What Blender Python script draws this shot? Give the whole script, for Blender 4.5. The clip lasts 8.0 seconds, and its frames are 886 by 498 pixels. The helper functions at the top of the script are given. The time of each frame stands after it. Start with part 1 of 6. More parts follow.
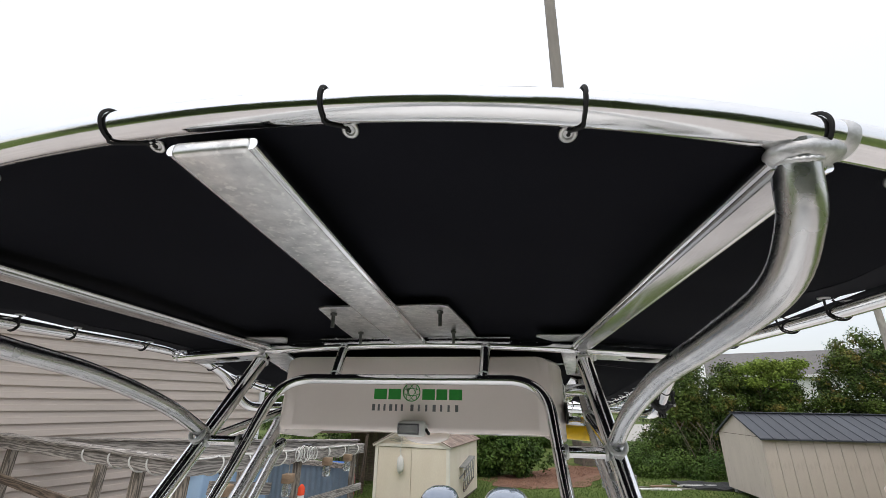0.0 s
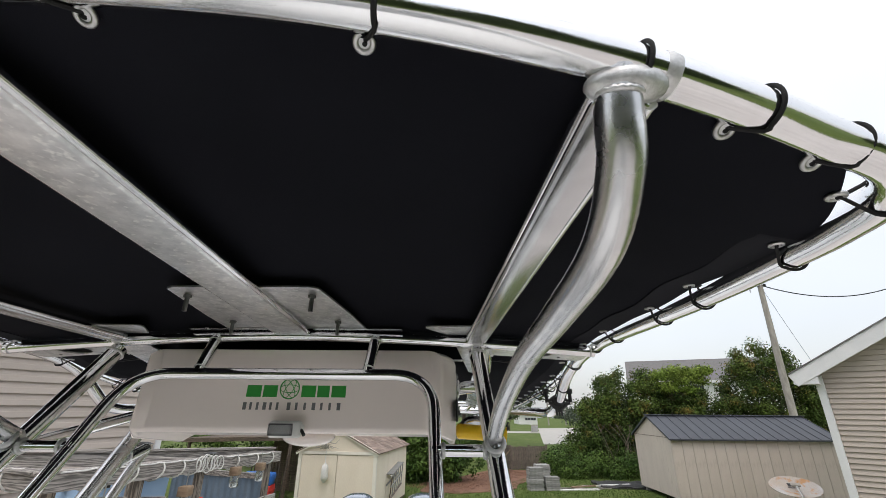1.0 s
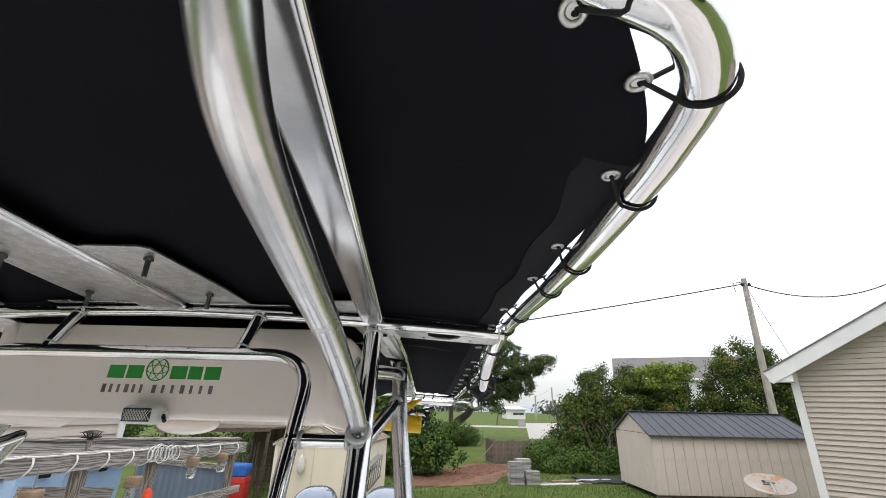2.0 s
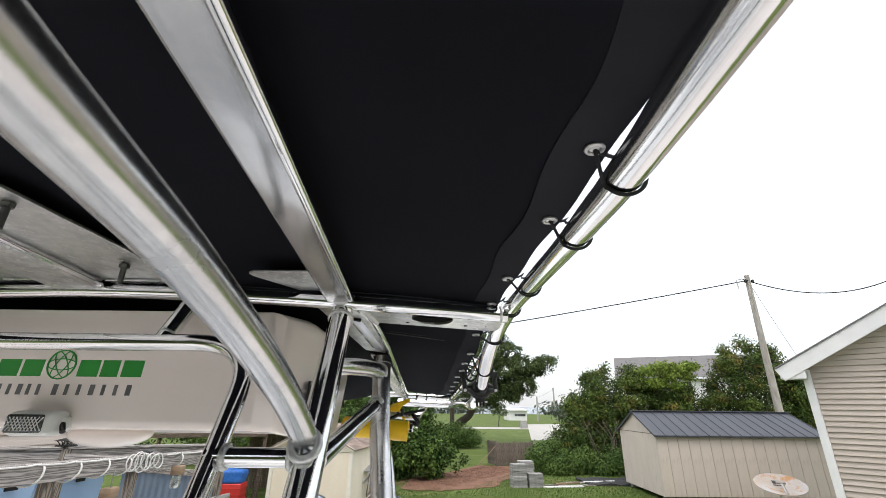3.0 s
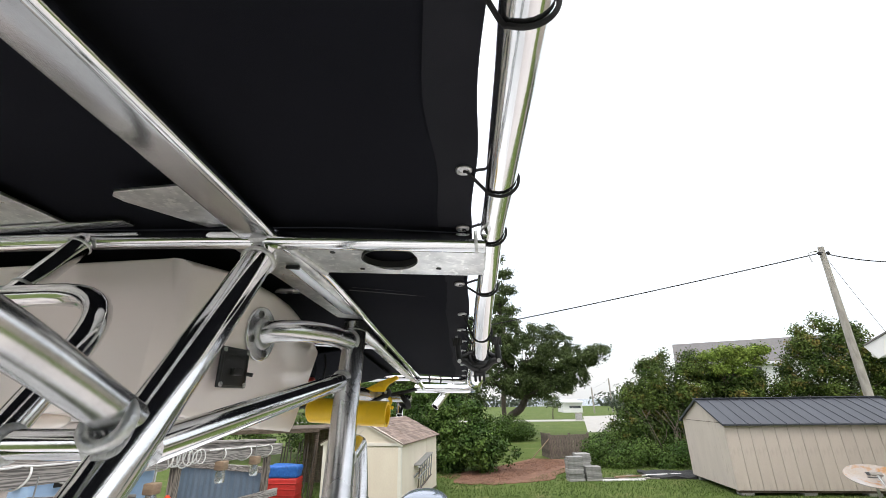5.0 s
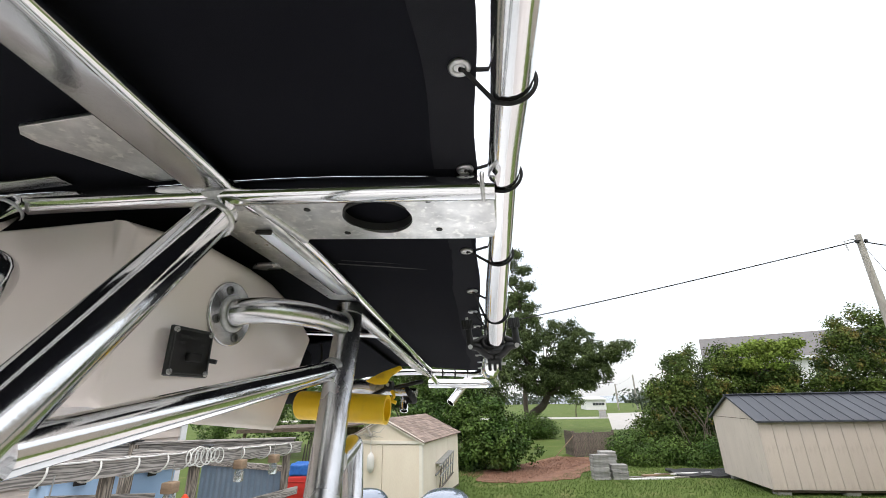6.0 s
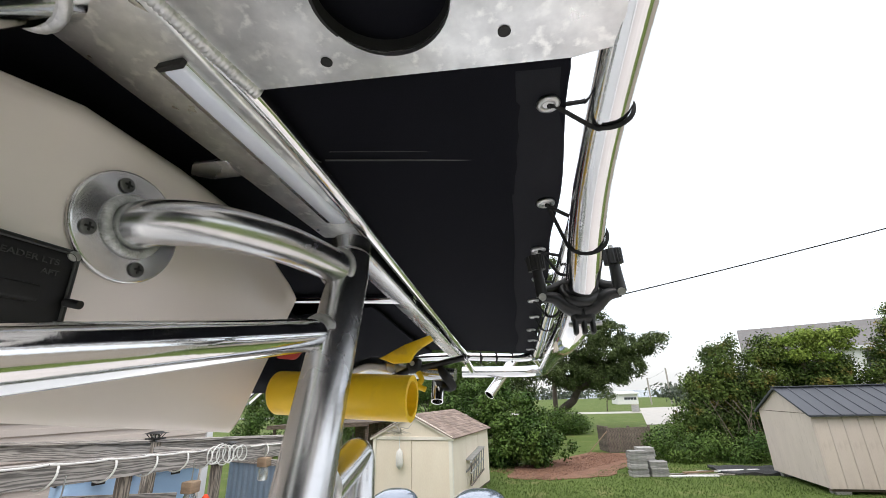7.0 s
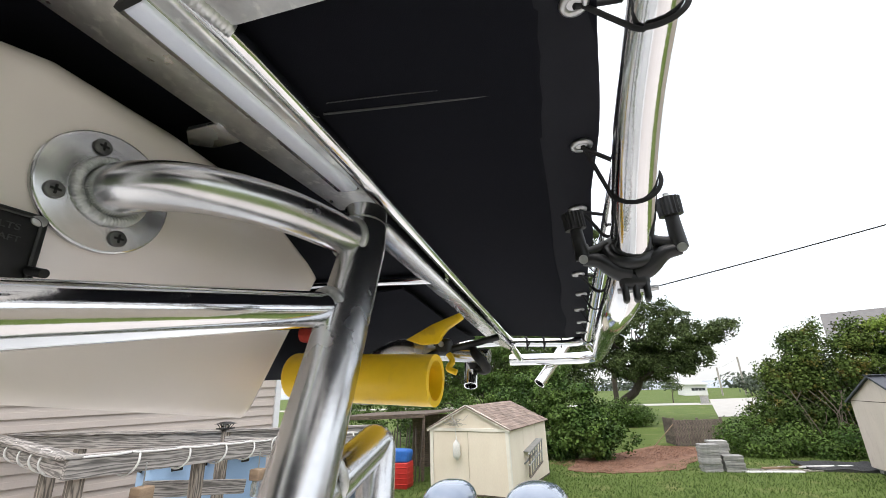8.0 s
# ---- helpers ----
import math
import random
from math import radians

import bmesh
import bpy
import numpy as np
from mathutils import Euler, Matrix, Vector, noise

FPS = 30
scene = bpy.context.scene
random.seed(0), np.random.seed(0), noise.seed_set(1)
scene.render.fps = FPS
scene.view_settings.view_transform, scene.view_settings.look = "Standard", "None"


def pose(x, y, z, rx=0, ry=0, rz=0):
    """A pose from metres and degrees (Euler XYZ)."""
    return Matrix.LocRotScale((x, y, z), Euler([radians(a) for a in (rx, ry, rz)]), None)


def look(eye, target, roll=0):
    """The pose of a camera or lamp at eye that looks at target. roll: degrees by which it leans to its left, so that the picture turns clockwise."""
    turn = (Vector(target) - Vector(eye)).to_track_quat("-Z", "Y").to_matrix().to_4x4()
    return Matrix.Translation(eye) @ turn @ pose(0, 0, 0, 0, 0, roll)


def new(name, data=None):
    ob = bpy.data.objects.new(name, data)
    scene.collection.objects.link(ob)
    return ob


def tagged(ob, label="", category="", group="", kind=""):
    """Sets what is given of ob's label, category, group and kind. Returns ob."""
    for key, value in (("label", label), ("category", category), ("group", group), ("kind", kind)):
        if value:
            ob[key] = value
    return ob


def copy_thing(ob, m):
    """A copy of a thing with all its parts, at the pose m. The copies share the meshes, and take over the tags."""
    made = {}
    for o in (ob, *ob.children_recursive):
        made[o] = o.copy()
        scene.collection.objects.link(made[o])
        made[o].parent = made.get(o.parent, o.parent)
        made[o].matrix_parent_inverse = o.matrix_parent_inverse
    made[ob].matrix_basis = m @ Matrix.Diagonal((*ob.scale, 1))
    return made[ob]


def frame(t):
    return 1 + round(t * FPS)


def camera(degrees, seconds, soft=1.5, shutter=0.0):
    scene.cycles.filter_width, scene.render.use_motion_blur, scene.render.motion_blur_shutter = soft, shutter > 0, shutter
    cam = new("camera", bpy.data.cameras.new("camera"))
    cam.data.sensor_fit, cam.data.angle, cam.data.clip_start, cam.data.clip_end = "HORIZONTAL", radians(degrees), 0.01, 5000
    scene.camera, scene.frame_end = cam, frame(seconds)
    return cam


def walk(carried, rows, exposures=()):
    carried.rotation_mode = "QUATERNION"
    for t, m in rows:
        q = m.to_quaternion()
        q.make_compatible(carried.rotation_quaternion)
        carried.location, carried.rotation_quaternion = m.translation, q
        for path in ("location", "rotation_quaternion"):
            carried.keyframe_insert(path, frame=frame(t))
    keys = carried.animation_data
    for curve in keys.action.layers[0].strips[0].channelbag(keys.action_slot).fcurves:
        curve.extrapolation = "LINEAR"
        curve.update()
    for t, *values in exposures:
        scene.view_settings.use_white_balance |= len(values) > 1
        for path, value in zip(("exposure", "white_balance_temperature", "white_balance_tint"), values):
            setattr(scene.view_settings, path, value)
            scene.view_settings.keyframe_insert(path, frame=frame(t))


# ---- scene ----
cam = camera(94.0, 8.0, soft=0.75)
PATH = [
    (0, (0.422, -1.804, 3.137), (0.116, 0.045, 3.833), 0.9),
    (0.5, (0.537, -1.757, 3.118), (0.373, 0.104, 3.834), 0.7),
    (1, (0.606, -1.649, 3.109), (0.572, 0.215, 3.831), 0.5),
    (1.5, (0.721, -1.59, 3.106), (0.747, 0.28, 3.813), 0.6),
    (2, (0.951, -1.455, 3.09), (0.949, 0.419, 3.789), 1.3),
    (3.5, (1.003, -1.003, 3.084), (0.997, 0.867, 3.794), 0.2),
    (4, (1.043, -0.93, 3.062), (1.0, 0.942, 3.764), 0.1),
    (5.5, (1.199, -0.654, 3.03), (0.926, 1.207, 3.711), -1.1),
    (6, (1.178, -0.55, 3.023), (0.883, 1.308, 3.701), -1.1),
    (6.5, (1.107, -0.327, 3.02), (0.792, 1.53, 3.694), -1.4),
    (7, (1.065, -0.154, 3.004), (0.658, 1.689, 3.667), -1.5),
    (7.5, (1.05, -0.098, 3.0), (0.519, 1.716, 3.653), -1.8),
    (8, (1.079, -0.058, 2.989), (0.443, 1.728, 3.627), -1.9),
]
walk(cam, [(t, look(eye, target, roll)) for t, eye, target, roll in PATH], [(0.0, -0.38), (0.5, -0.40), (1.5, -0.22), (2.0, -0.04), (3.5, 0.12), (5.5, 0.16), (7.0, 0.14), (8.0, 0.28)])
# ---- sky and light ----
world = bpy.data.worlds.new("overcast")
scene.world = world
world.use_nodes = True
wn, wl = world.node_tree.nodes, world.node_tree.links
wn.clear()
w_out = wn.new("ShaderNodeOutputWorld")
w_bg = wn.new("ShaderNodeBackground")
w_sky = wn.new("ShaderNodeTexSky")
w_sky.sky_type, w_sky.sun_disc = "NISHITA", False
w_sky.sun_elevation, w_sky.sun_rotation = radians(62), radians(200)
w_sky.dust_density, w_sky.air_density = 4.0, 1.0
w_co = wn.new("ShaderNodeTexCoord")
w_sep = wn.new("ShaderNodeSeparateXYZ")
w_ramp = wn.new("ShaderNodeValToRGB")
w_ramp.color_ramp.elements[0].position, w_ramp.color_ramp.elements[0].color = 0.0, (0.53, 0.535, 0.54, 1)
w_ramp.color_ramp.elements[1].position, w_ramp.color_ramp.elements[1].color = 0.85, (1.0, 1.0, 1.0, 1)
mid = w_ramp.color_ramp.elements.new(0.22)
mid.color = (0.68, 0.685, 0.69, 1)
w_cloud = wn.new("ShaderNodeTexNoise")
w_cloud.inputs["Scale"].default_value, w_cloud.inputs["Detail"].default_value = 2.5, 5
w_cmul = wn.new("ShaderNodeMapRange")
w_cmul.inputs["To Min"].default_value, w_cmul.inputs["To Max"].default_value = 0.88, 1.1
w_gain = wn.new("ShaderNodeMixRGB")
w_gain.blend_type, w_gain.inputs[0].default_value = "MULTIPLY", 1.0
w_mix = wn.new("ShaderNodeMixRGB")
w_mix.inputs[0].default_value = 0.06
wl.new(w_co.outputs["Generated"], w_sep.inputs[0])
wl.new(w_sep.outputs["Z"], w_ramp.inputs[0])
wl.new(w_co.outputs["Generated"], w_cloud.inputs["Vector"])
wl.new(w_cloud.outputs["Fac"], w_cmul.inputs["Value"])
wl.new(w_ramp.outputs[0], w_gain.inputs[1])
wl.new(w_cmul.outputs[0], w_gain.inputs[2])
wl.new(w_gain.outputs[0], w_mix.inputs[1])
wl.new(w_sky.outputs[0], w_mix.inputs[2])
wl.new(w_mix.outputs[0], w_bg.inputs[0])
w_bg.inputs[1].default_value = 1.55
wl.new(w_bg.outputs[0], w_out.inputs[0])

sun = new("sun", bpy.data.lights.new("sun", "SUN"))
sun.data.energy, sun.data.angle, sun.data.color = 0.6, radians(25), (1.0, 0.97, 0.93)
sun.matrix_world = look((6, -14, 30), (0, 0, 0))

# ---- materials ----


def surf(name, c1, c2, rough=0.5, metal=0.0, scale=6.0, fine=60.0, bump=0.15, coat=0.0, stretch=(1, 1, 1), island=0.0, ob=0.0, spec=0.5, rvar=0.1, dist=0.01, c3=None, gvar=0.2):
    """Two-scale procedural surface; c1 to c2 by broad noise, fine grain in bump and roughness; island or ob vary it piece by piece."""
    m = bpy.data.materials.new(name)
    m.use_nodes = True
    n, l = m.node_tree.nodes, m.node_tree.links
    b = n["Principled BSDF"]
    co, mp = n.new("ShaderNodeTexCoord"), n.new("ShaderNodeMapping")
    mp.inputs["Scale"].default_value = stretch
    l.new(co.outputs["Object"], mp.inputs[0])
    big, small = n.new("ShaderNodeTexNoise"), n.new("ShaderNodeTexNoise")
    big.inputs["Scale"].default_value, big.inputs["Detail"].default_value = scale, 6
    small.inputs["Scale"].default_value, small.inputs["Detail"].default_value = fine, 4
    for q in (big, small):
        l.new(mp.outputs[0], q.inputs["Vector"])
    spread = n.new("ShaderNodeMapRange")
    spread.inputs["From Min"].default_value, spread.inputs["From Max"].default_value = 0.3, 0.7
    l.new(big.outputs["Fac"], spread.inputs["Value"])
    mix = n.new("ShaderNodeMixRGB")
    mix.inputs[1].default_value, mix.inputs[2].default_value = (*c1, 1), (*c2, 1)
    l.new(spread.outputs[0], mix.inputs[0])
    grain = n.new("ShaderNodeMixRGB")
    grain.blend_type, grain.inputs[0].default_value = "MULTIPLY", 1.0
    gr = n.new("ShaderNodeMapRange")
    gr.inputs["To Min"].default_value, gr.inputs["To Max"].default_value = 1 - gvar, 1 + gvar
    l.new(small.outputs["Fac"], gr.inputs["Value"])
    l.new(mix.outputs[0], grain.inputs[1])
    l.new(gr.outputs[0], grain.inputs[2])
    last = grain.outputs[0]
    if c3:
        spot, ramp, over = n.new("ShaderNodeTexNoise"), n.new("ShaderNodeMapRange"), n.new("ShaderNodeMixRGB")
        spot.inputs["Scale"].default_value, spot.inputs["Detail"].default_value = scale * 2.7, 8
        ramp.inputs["From Min"].default_value, ramp.inputs["From Max"].default_value = 0.55, 0.68
        l.new(mp.outputs[0], spot.inputs["Vector"])
        l.new(spot.outputs["Fac"], ramp.inputs["Value"])
        l.new(ramp.outputs[0], over.inputs[0])
        l.new(last, over.inputs[1])
        over.inputs[2].default_value = (*c3, 1)
        last = over.outputs[0]
    if island or ob:
        rnd, out = (n.new("ShaderNodeNewGeometry"), "Random Per Island") if island else (n.new("ShaderNodeObjectInfo"), "Random")
        mr, mul = n.new("ShaderNodeMapRange"), n.new("ShaderNodeMixRGB")
        amount = island or ob
        mr.inputs["To Min"].default_value, mr.inputs["To Max"].default_value = 1 - amount, 1 + amount
        mul.blend_type, mul.inputs[0].default_value = "MULTIPLY", 1.0
        l.new(rnd.outputs[out], mr.inputs["Value"])
        l.new(last, mul.inputs[1])
        l.new(mr.outputs[0], mul.inputs[2])
        last = mul.outputs[0]
    l.new(last, b.inputs["Base Color"])
    rr = n.new("ShaderNodeMapRange")
    rr.inputs["To Min"].default_value, rr.inputs["To Max"].default_value = max(rough - rvar, 0.02), min(rough + rvar, 1)
    l.new(big.outputs["Fac"], rr.inputs["Value"])
    l.new(rr.outputs[0], b.inputs["Roughness"])
    b.inputs["Metallic"].default_value, b.inputs["Coat Weight"].default_value = metal, coat
    b.inputs["Specular IOR Level"].default_value = spec
    if bump:
        bp = n.new("ShaderNodeBump")
        bp.inputs["Strength"].default_value, bp.inputs["Distance"].default_value = bump, dist
        l.new(small.outputs["Fac"], bp.inputs["Height"])
        l.new(bp.outputs[0], b.inputs["Normal"])
    return m


def wood_mat(name, c1, c2, axis=0, ring=5.0):
    """Weathered timber: long grain along one axis, with knots bent into the rings."""
    m = surf(name, c1, c2, 0.85, 0, 3, 40, 0.35, stretch=tuple(0.12 if k == axis else 1.0 for k in range(3)), ob=0.12)
    n, l = m.node_tree.nodes, m.node_tree.links
    co, mp, wave = n.new("ShaderNodeTexCoord"), n.new("ShaderNodeMapping"), n.new("ShaderNodeTexWave")
    mp.inputs["Scale"].default_value = tuple(0.20 if k == axis else 2.2 for k in range(3))
    wave.bands_direction = "Z" if axis != 2 else "X"
    wave.inputs["Scale"].default_value, wave.inputs["Distortion"].default_value = ring, 15.0
    wave.inputs["Detail"].default_value, wave.inputs["Detail Scale"].default_value = 4, 1.6
    l.new(co.outputs["Object"], mp.inputs[0])
    l.new(mp.outputs[0], wave.inputs["Vector"])
    b = n["Principled BSDF"]
    old = b.inputs["Base Color"].links[0].from_socket
    mr, mul = n.new("ShaderNodeMapRange"), n.new("ShaderNodeMixRGB")
    mr.inputs["To Min"].default_value, mr.inputs["To Max"].default_value = 0.38, 1.25
    mul.blend_type, mul.inputs[0].default_value = "MULTIPLY", 1.0
    l.new(wave.outputs["Fac"], mr.inputs["Value"])
    l.new(old, mul.inputs[1])
    l.new(mr.outputs[0], mul.inputs[2])
    l.new(mul.outputs[0], b.inputs["Base Color"])
    return m


M_alu = surf("polished_aluminium", (0.82, 0.823, 0.83), (0.74, 0.743, 0.75), 0.105, 1.0, 8, 160, 0.045, rvar=0.09, dist=0.002, gvar=0.03)
M_satin = surf("satin_aluminium", (0.66, 0.663, 0.67), (0.54, 0.543, 0.55), 0.25, 1.0, 9, 140, 0.06, rvar=0.1, dist=0.002, c3=(0.69, 0.69, 0.685), gvar=0.05)
M_plate = surf("stained_aluminium_plate", (0.84, 0.84, 0.83), (0.56, 0.565, 0.565), 0.36, 1.0, 26, 120, 0.15, rvar=0.2, dist=0.002, c3=(0.90, 0.90, 0.88), gvar=0.08)
M_beam = surf("brushed_aluminium_channel", (0.58, 0.583, 0.59), (0.46, 0.463, 0.47), 0.17, 1.0, 10, 150, 0.05, rvar=0.08, dist=0.002, gvar=0.06)
M_weld = surf("weld_bead", (0.70, 0.70, 0.70), (0.52, 0.52, 0.52), 0.5, 1.0, 60, 200, 0.25, dist=0.003)
M_canvas = surf("black_canvas", (0.0058, 0.0061, 0.0086), (0.0088, 0.0093, 0.0125), 0.92, 0, 3, 900, 0.25, spec=0.07, dist=0.001, gvar=0.1)
M_hem = surf("black_canvas_hem", (0.0135, 0.0140, 0.0170), (0.0185, 0.0190, 0.0225), 0.9, 0, 5, 900, 0.25, spec=0.10, dist=0.001)
M_thread = surf("grey_thread", (0.045, 0.045, 0.046), (0.07, 0.07, 0.07), 0.9, 0, 40, 400, 0.2)
M_cord = surf("black_shock_cord", (0.006, 0.006, 0.006), (0.015, 0.015, 0.015), 0.75, 0, 80, 700, 0.5, spec=0.3, dist=0.001)
M_gel = surf("cream_gelcoat", (0.87, 0.785, 0.74), (0.89, 0.805, 0.76), 0.22, 0, 3, 30, 0.03, coat=0.25, gvar=0.012)
M_white = surf("white_paint", (0.78, 0.78, 0.77), (0.70, 0.70, 0.68), 0.55, 0, 4, 50, 0.1, gvar=0.05)
M_green = surf("green_vinyl", (0.02, 0.26, 0.035), (0.03, 0.30, 0.045), 0.45, 0, 8, 90, 0.02, gvar=0.03)
M_grey = surf("grey_vinyl", (0.13, 0.13, 0.13), (0.17, 0.17, 0.17), 0.5, 0, 8, 90, 0.02, gvar=0.03)
M_black = surf("black_plastic", (0.0045, 0.0045, 0.005), (0.009, 0.009, 0.0095), 0.42, 0, 20, 250, 0.1, dist=0.001)
M_rubber = surf("black_rubber", (0.005, 0.005, 0.005), (0.012, 0.012, 0.012), 0.7, 0, 20, 250, 0.15, dist=0.001)
M_yellow = surf("yellow_plastic", (0.86, 0.56, 0.010), (0.80, 0.50, 0.01), 0.38, 0, 9, 90, 0.06, c3=(0.70, 0.43, 0.02), gvar=0.05)
M_orange = surf("orange_nylon", (0.75, 0.07, 0.015), (0.6, 0.05, 0.01), 0.7, 0, 9, 200, 0.3)
M_vest = surf("faded_red_nylon", (0.42, 0.035, 0.020), (0.30, 0.025, 0.016), 0.75, 0, 9, 200, 0.3)
M_steel = surf("stainless_steel", (0.55, 0.55, 0.54), (0.42, 0.42, 0.41), 0.33, 1.0, 30, 200, 0.1)
M_bolt = surf("dull_dark_steel", (0.20, 0.20, 0.20), (0.12, 0.12, 0.115), 0.45, 1.0, 40, 200, 0.15)
M_led = surf("led_strip_lens", (0.74, 0.79, 0.90), (0.80, 0.84, 0.93), 0.18, 0, 20, 200, 0.02, coat=0.5, gvar=0.03)
M_ledglass = surf("lamp_lens", (0.04, 0.042, 0.046), (0.16, 0.165, 0.17), 0.2, 0.4, 120, 260, 0.4, dist=0.002)
M_engine = surf("engine_cowl_paint", (0.16, 0.20, 0.27), (0.22, 0.26, 0.33), 0.16, 0.3, 5, 60, 0.02, coat=0.8, gvar=0.02)
M_hull = surf("hull_gelcoat", (0.84, 0.835, 0.82), (0.79, 0.785, 0.77), 0.4, 0, 2, 30, 0.05, gvar=0.03)
M_siding = surf("beige_vinyl_siding", (0.50, 0.43, 0.375), (0.54, 0.465, 0.41), 0.55, 0, 2, 60, 0.12, stretch=(1, 0.2, 1), ob=0.05, gvar=0.06)
M_siding2 = surf("tan_vinyl_siding", (0.42, 0.365, 0.315), (0.47, 0.41, 0.355), 0.55, 0, 2, 60, 0.12, ob=0.05, gvar=0.06)
M_trim = surf("white_trim", (0.74, 0.74, 0.74), (0.66, 0.665, 0.67), 0.5, 0, 3, 40, 0.08, gvar=0.05)
M_shedB = surf("beige_shed_panel", (0.54, 0.475, 0.42), (0.59, 0.52, 0.46), 0.7, 0, 3, 50, 0.25, stretch=(1, 1, 0.25), ob=0.03, c3=(0.51, 0.445, 0.39), gvar=0.08)
M_shedS = surf("cream_shed_panel", (0.76, 0.67, 0.55), (0.80, 0.72, 0.60), 0.7, 0, 3, 50, 0.2, stretch=(1, 1, 0.3), ob=0.03, gvar=0.08)
M_shedtrim = surf("cream_shed_trim", (0.82, 0.78, 0.70), (0.77, 0.72, 0.64), 0.65, 0, 5, 60, 0.15, gvar=0.06)
M_metalroof = surf("charcoal_metal_roof", (0.040, 0.045, 0.058), (0.056, 0.062, 0.076), 0.50, 0.0, 2, 40, 0.06, ob=0.12, gvar=0.06)
M_shingle = surf("brown_shingle", (0.20, 0.145, 0.115), (0.30, 0.235, 0.20), 0.9, 0, 6, 120, 0.5, island=0.3)
M_greyroof = surf("grey_shingle", (0.135, 0.13, 0.13), (0.18, 0.173, 0.17), 0.9, 0, 3, 40, 0.4)
M_wood = wood_mat("weathered_wood", (0.27, 0.248, 0.225), (0.41, 0.38, 0.35), 0)
M_woodp = wood_mat("weathered_post_wood", (0.25, 0.21, 0.17), (0.34, 0.30, 0.25), 0)
M_darkwood = wood_mat("dark_stained_wood", (0.10, 0.075, 0.055), (0.16, 0.12, 0.09), 0)
M_fence = wood_mat("grey_fence_wood", (0.15, 0.12, 0.098), (0.23, 0.19, 0.16), 2)
M_cedar = surf("cedar_block", (0.20, 0.135, 0.085), (0.33, 0.235, 0.15), 0.7, 0, 10, 90, 0.3, stretch=(1, 1, 4))
M_rope = surf("white_rope", (0.74, 0.73, 0.70), (0.62, 0.61, 0.58), 0.85, 0, 40, 300, 0.6, dist=0.003)
M_blue = surf("pale_blue_plastic", (0.33, 0.50, 0.72), (0.38, 0.55, 0.76), 0.5, 0, 3, 60, 0.08, gvar=0.05)
M_bluemetal = surf("blue_corrugated_metal", (0.17, 0.24, 0.32), (0.22, 0.29, 0.37), 0.5, 0.3, 4, 60, 0.1)
M_tarp = surf("blue_tarp", (0.015, 0.10, 0.42), (0.03, 0.17, 0.55), 0.4, 0, 14, 50, 0.6, dist=0.03)
M_red = surf("red_plastic", (0.55, 0.03, 0.025), (0.45, 0.025, 0.02), 0.45, 0, 6, 60, 0.1)
M_block = surf("grey_concrete_paver", (0.26, 0.26, 0.25), (0.36, 0.355, 0.34), 0.9, 0, 8, 120, 0.4, ob=0.25)
M_concrete = surf("pale_concrete", (0.36, 0.345, 0.32), (0.44, 0.425, 0.40), 0.85, 0, 1.2, 30, 0.2)
M_pole = surf("grey_pole_wood", (0.27, 0.25, 0.22), (0.42, 0.395, 0.355), 0.9, 0, 7, 60, 0.4, stretch=(1, 1, 0.3))
M_bark = surf("dark_bark", (0.045, 0.036, 0.028), (0.085, 0.07, 0.055), 0.95, 0, 6, 50, 0.8, stretch=(1, 1, 0.3), dist=0.03)
M_vinewood = surf("pale_vine_wood", (0.085, 0.070, 0.052), (0.145, 0.122, 0.095), 0.95, 0, 6, 50, 0.6, stretch=(1, 1, 0.3))
M_leaf = surf("oak_leaves", (0.046, 0.068, 0.024), (0.090, 0.120, 0.042), 0.6, 0, 0.9, 30, 0.0, island=0.5, spec=0.1)
M_vine = surf("vine_leaves", (0.023, 0.050, 0.012), (0.088, 0.126, 0.026), 0.55, 0, 0.55, 30, 0.0, island=0.5, spec=0.1, c3=(0.150, 0.118, 0.030))
M_young = surf("light_green_leaves", (0.12, 0.185, 0.028), (0.18, 0.24, 0.045), 0.55, 0, 0.8, 30, 0.0, island=0.4, spec=0.1)
M_laurel = surf("laurel_leaves", (0.032, 0.070, 0.015), (0.085, 0.135, 0.028), 0.5, 0, 0.9, 30, 0.0, island=0.5, spec=0.12)
# distance haze is put into this leaf colour: greyer than the near leaves
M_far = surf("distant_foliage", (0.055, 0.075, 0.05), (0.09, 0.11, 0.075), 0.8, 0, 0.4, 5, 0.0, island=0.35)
M_lawn = surf("lawn", (0.072, 0.108, 0.025), (0.107, 0.146, 0.038), 0.95, 0, 0.35, 14, 0.6, c3=(0.15, 0.16, 0.06), dist=0.05, spec=0.15)
M_blade = surf("grass_blades", (0.062, 0.106, 0.022), (0.100, 0.148, 0.036), 0.7, 0, 0.5, 30, 0.0, island=0.4, spec=0.25)
M_mulch = surf("pine_straw_mulch", (0.17, 0.085, 0.055), (0.26, 0.14, 0.09), 0.98, 0, 2.5, 45, 0.9, dist=0.05)
M_chip = surf("mulch_chips", (0.16, 0.08, 0.05), (0.27, 0.15, 0.10), 0.95, 0, 2, 40, 0.3, island=0.5)
M_water = surf("bay_water", (0.16, 0.20, 0.24), (0.20, 0.24, 0.28), 0.25, 0, 0.05, 1, 0.2)
M_glassdark = surf("dark_window_glass", (0.03, 0.035, 0.04), (0.05, 0.055, 0.06), 0.08, 0, 3, 30, 0.0, gvar=0.05)
M_dish = surf("weathered_dish", (0.50, 0.50, 0.52), (0.46, 0.38, 0.30), 0.5, 0.0, 1.8, 40, 0.1, c3=(0.48, 0.25, 0.10))
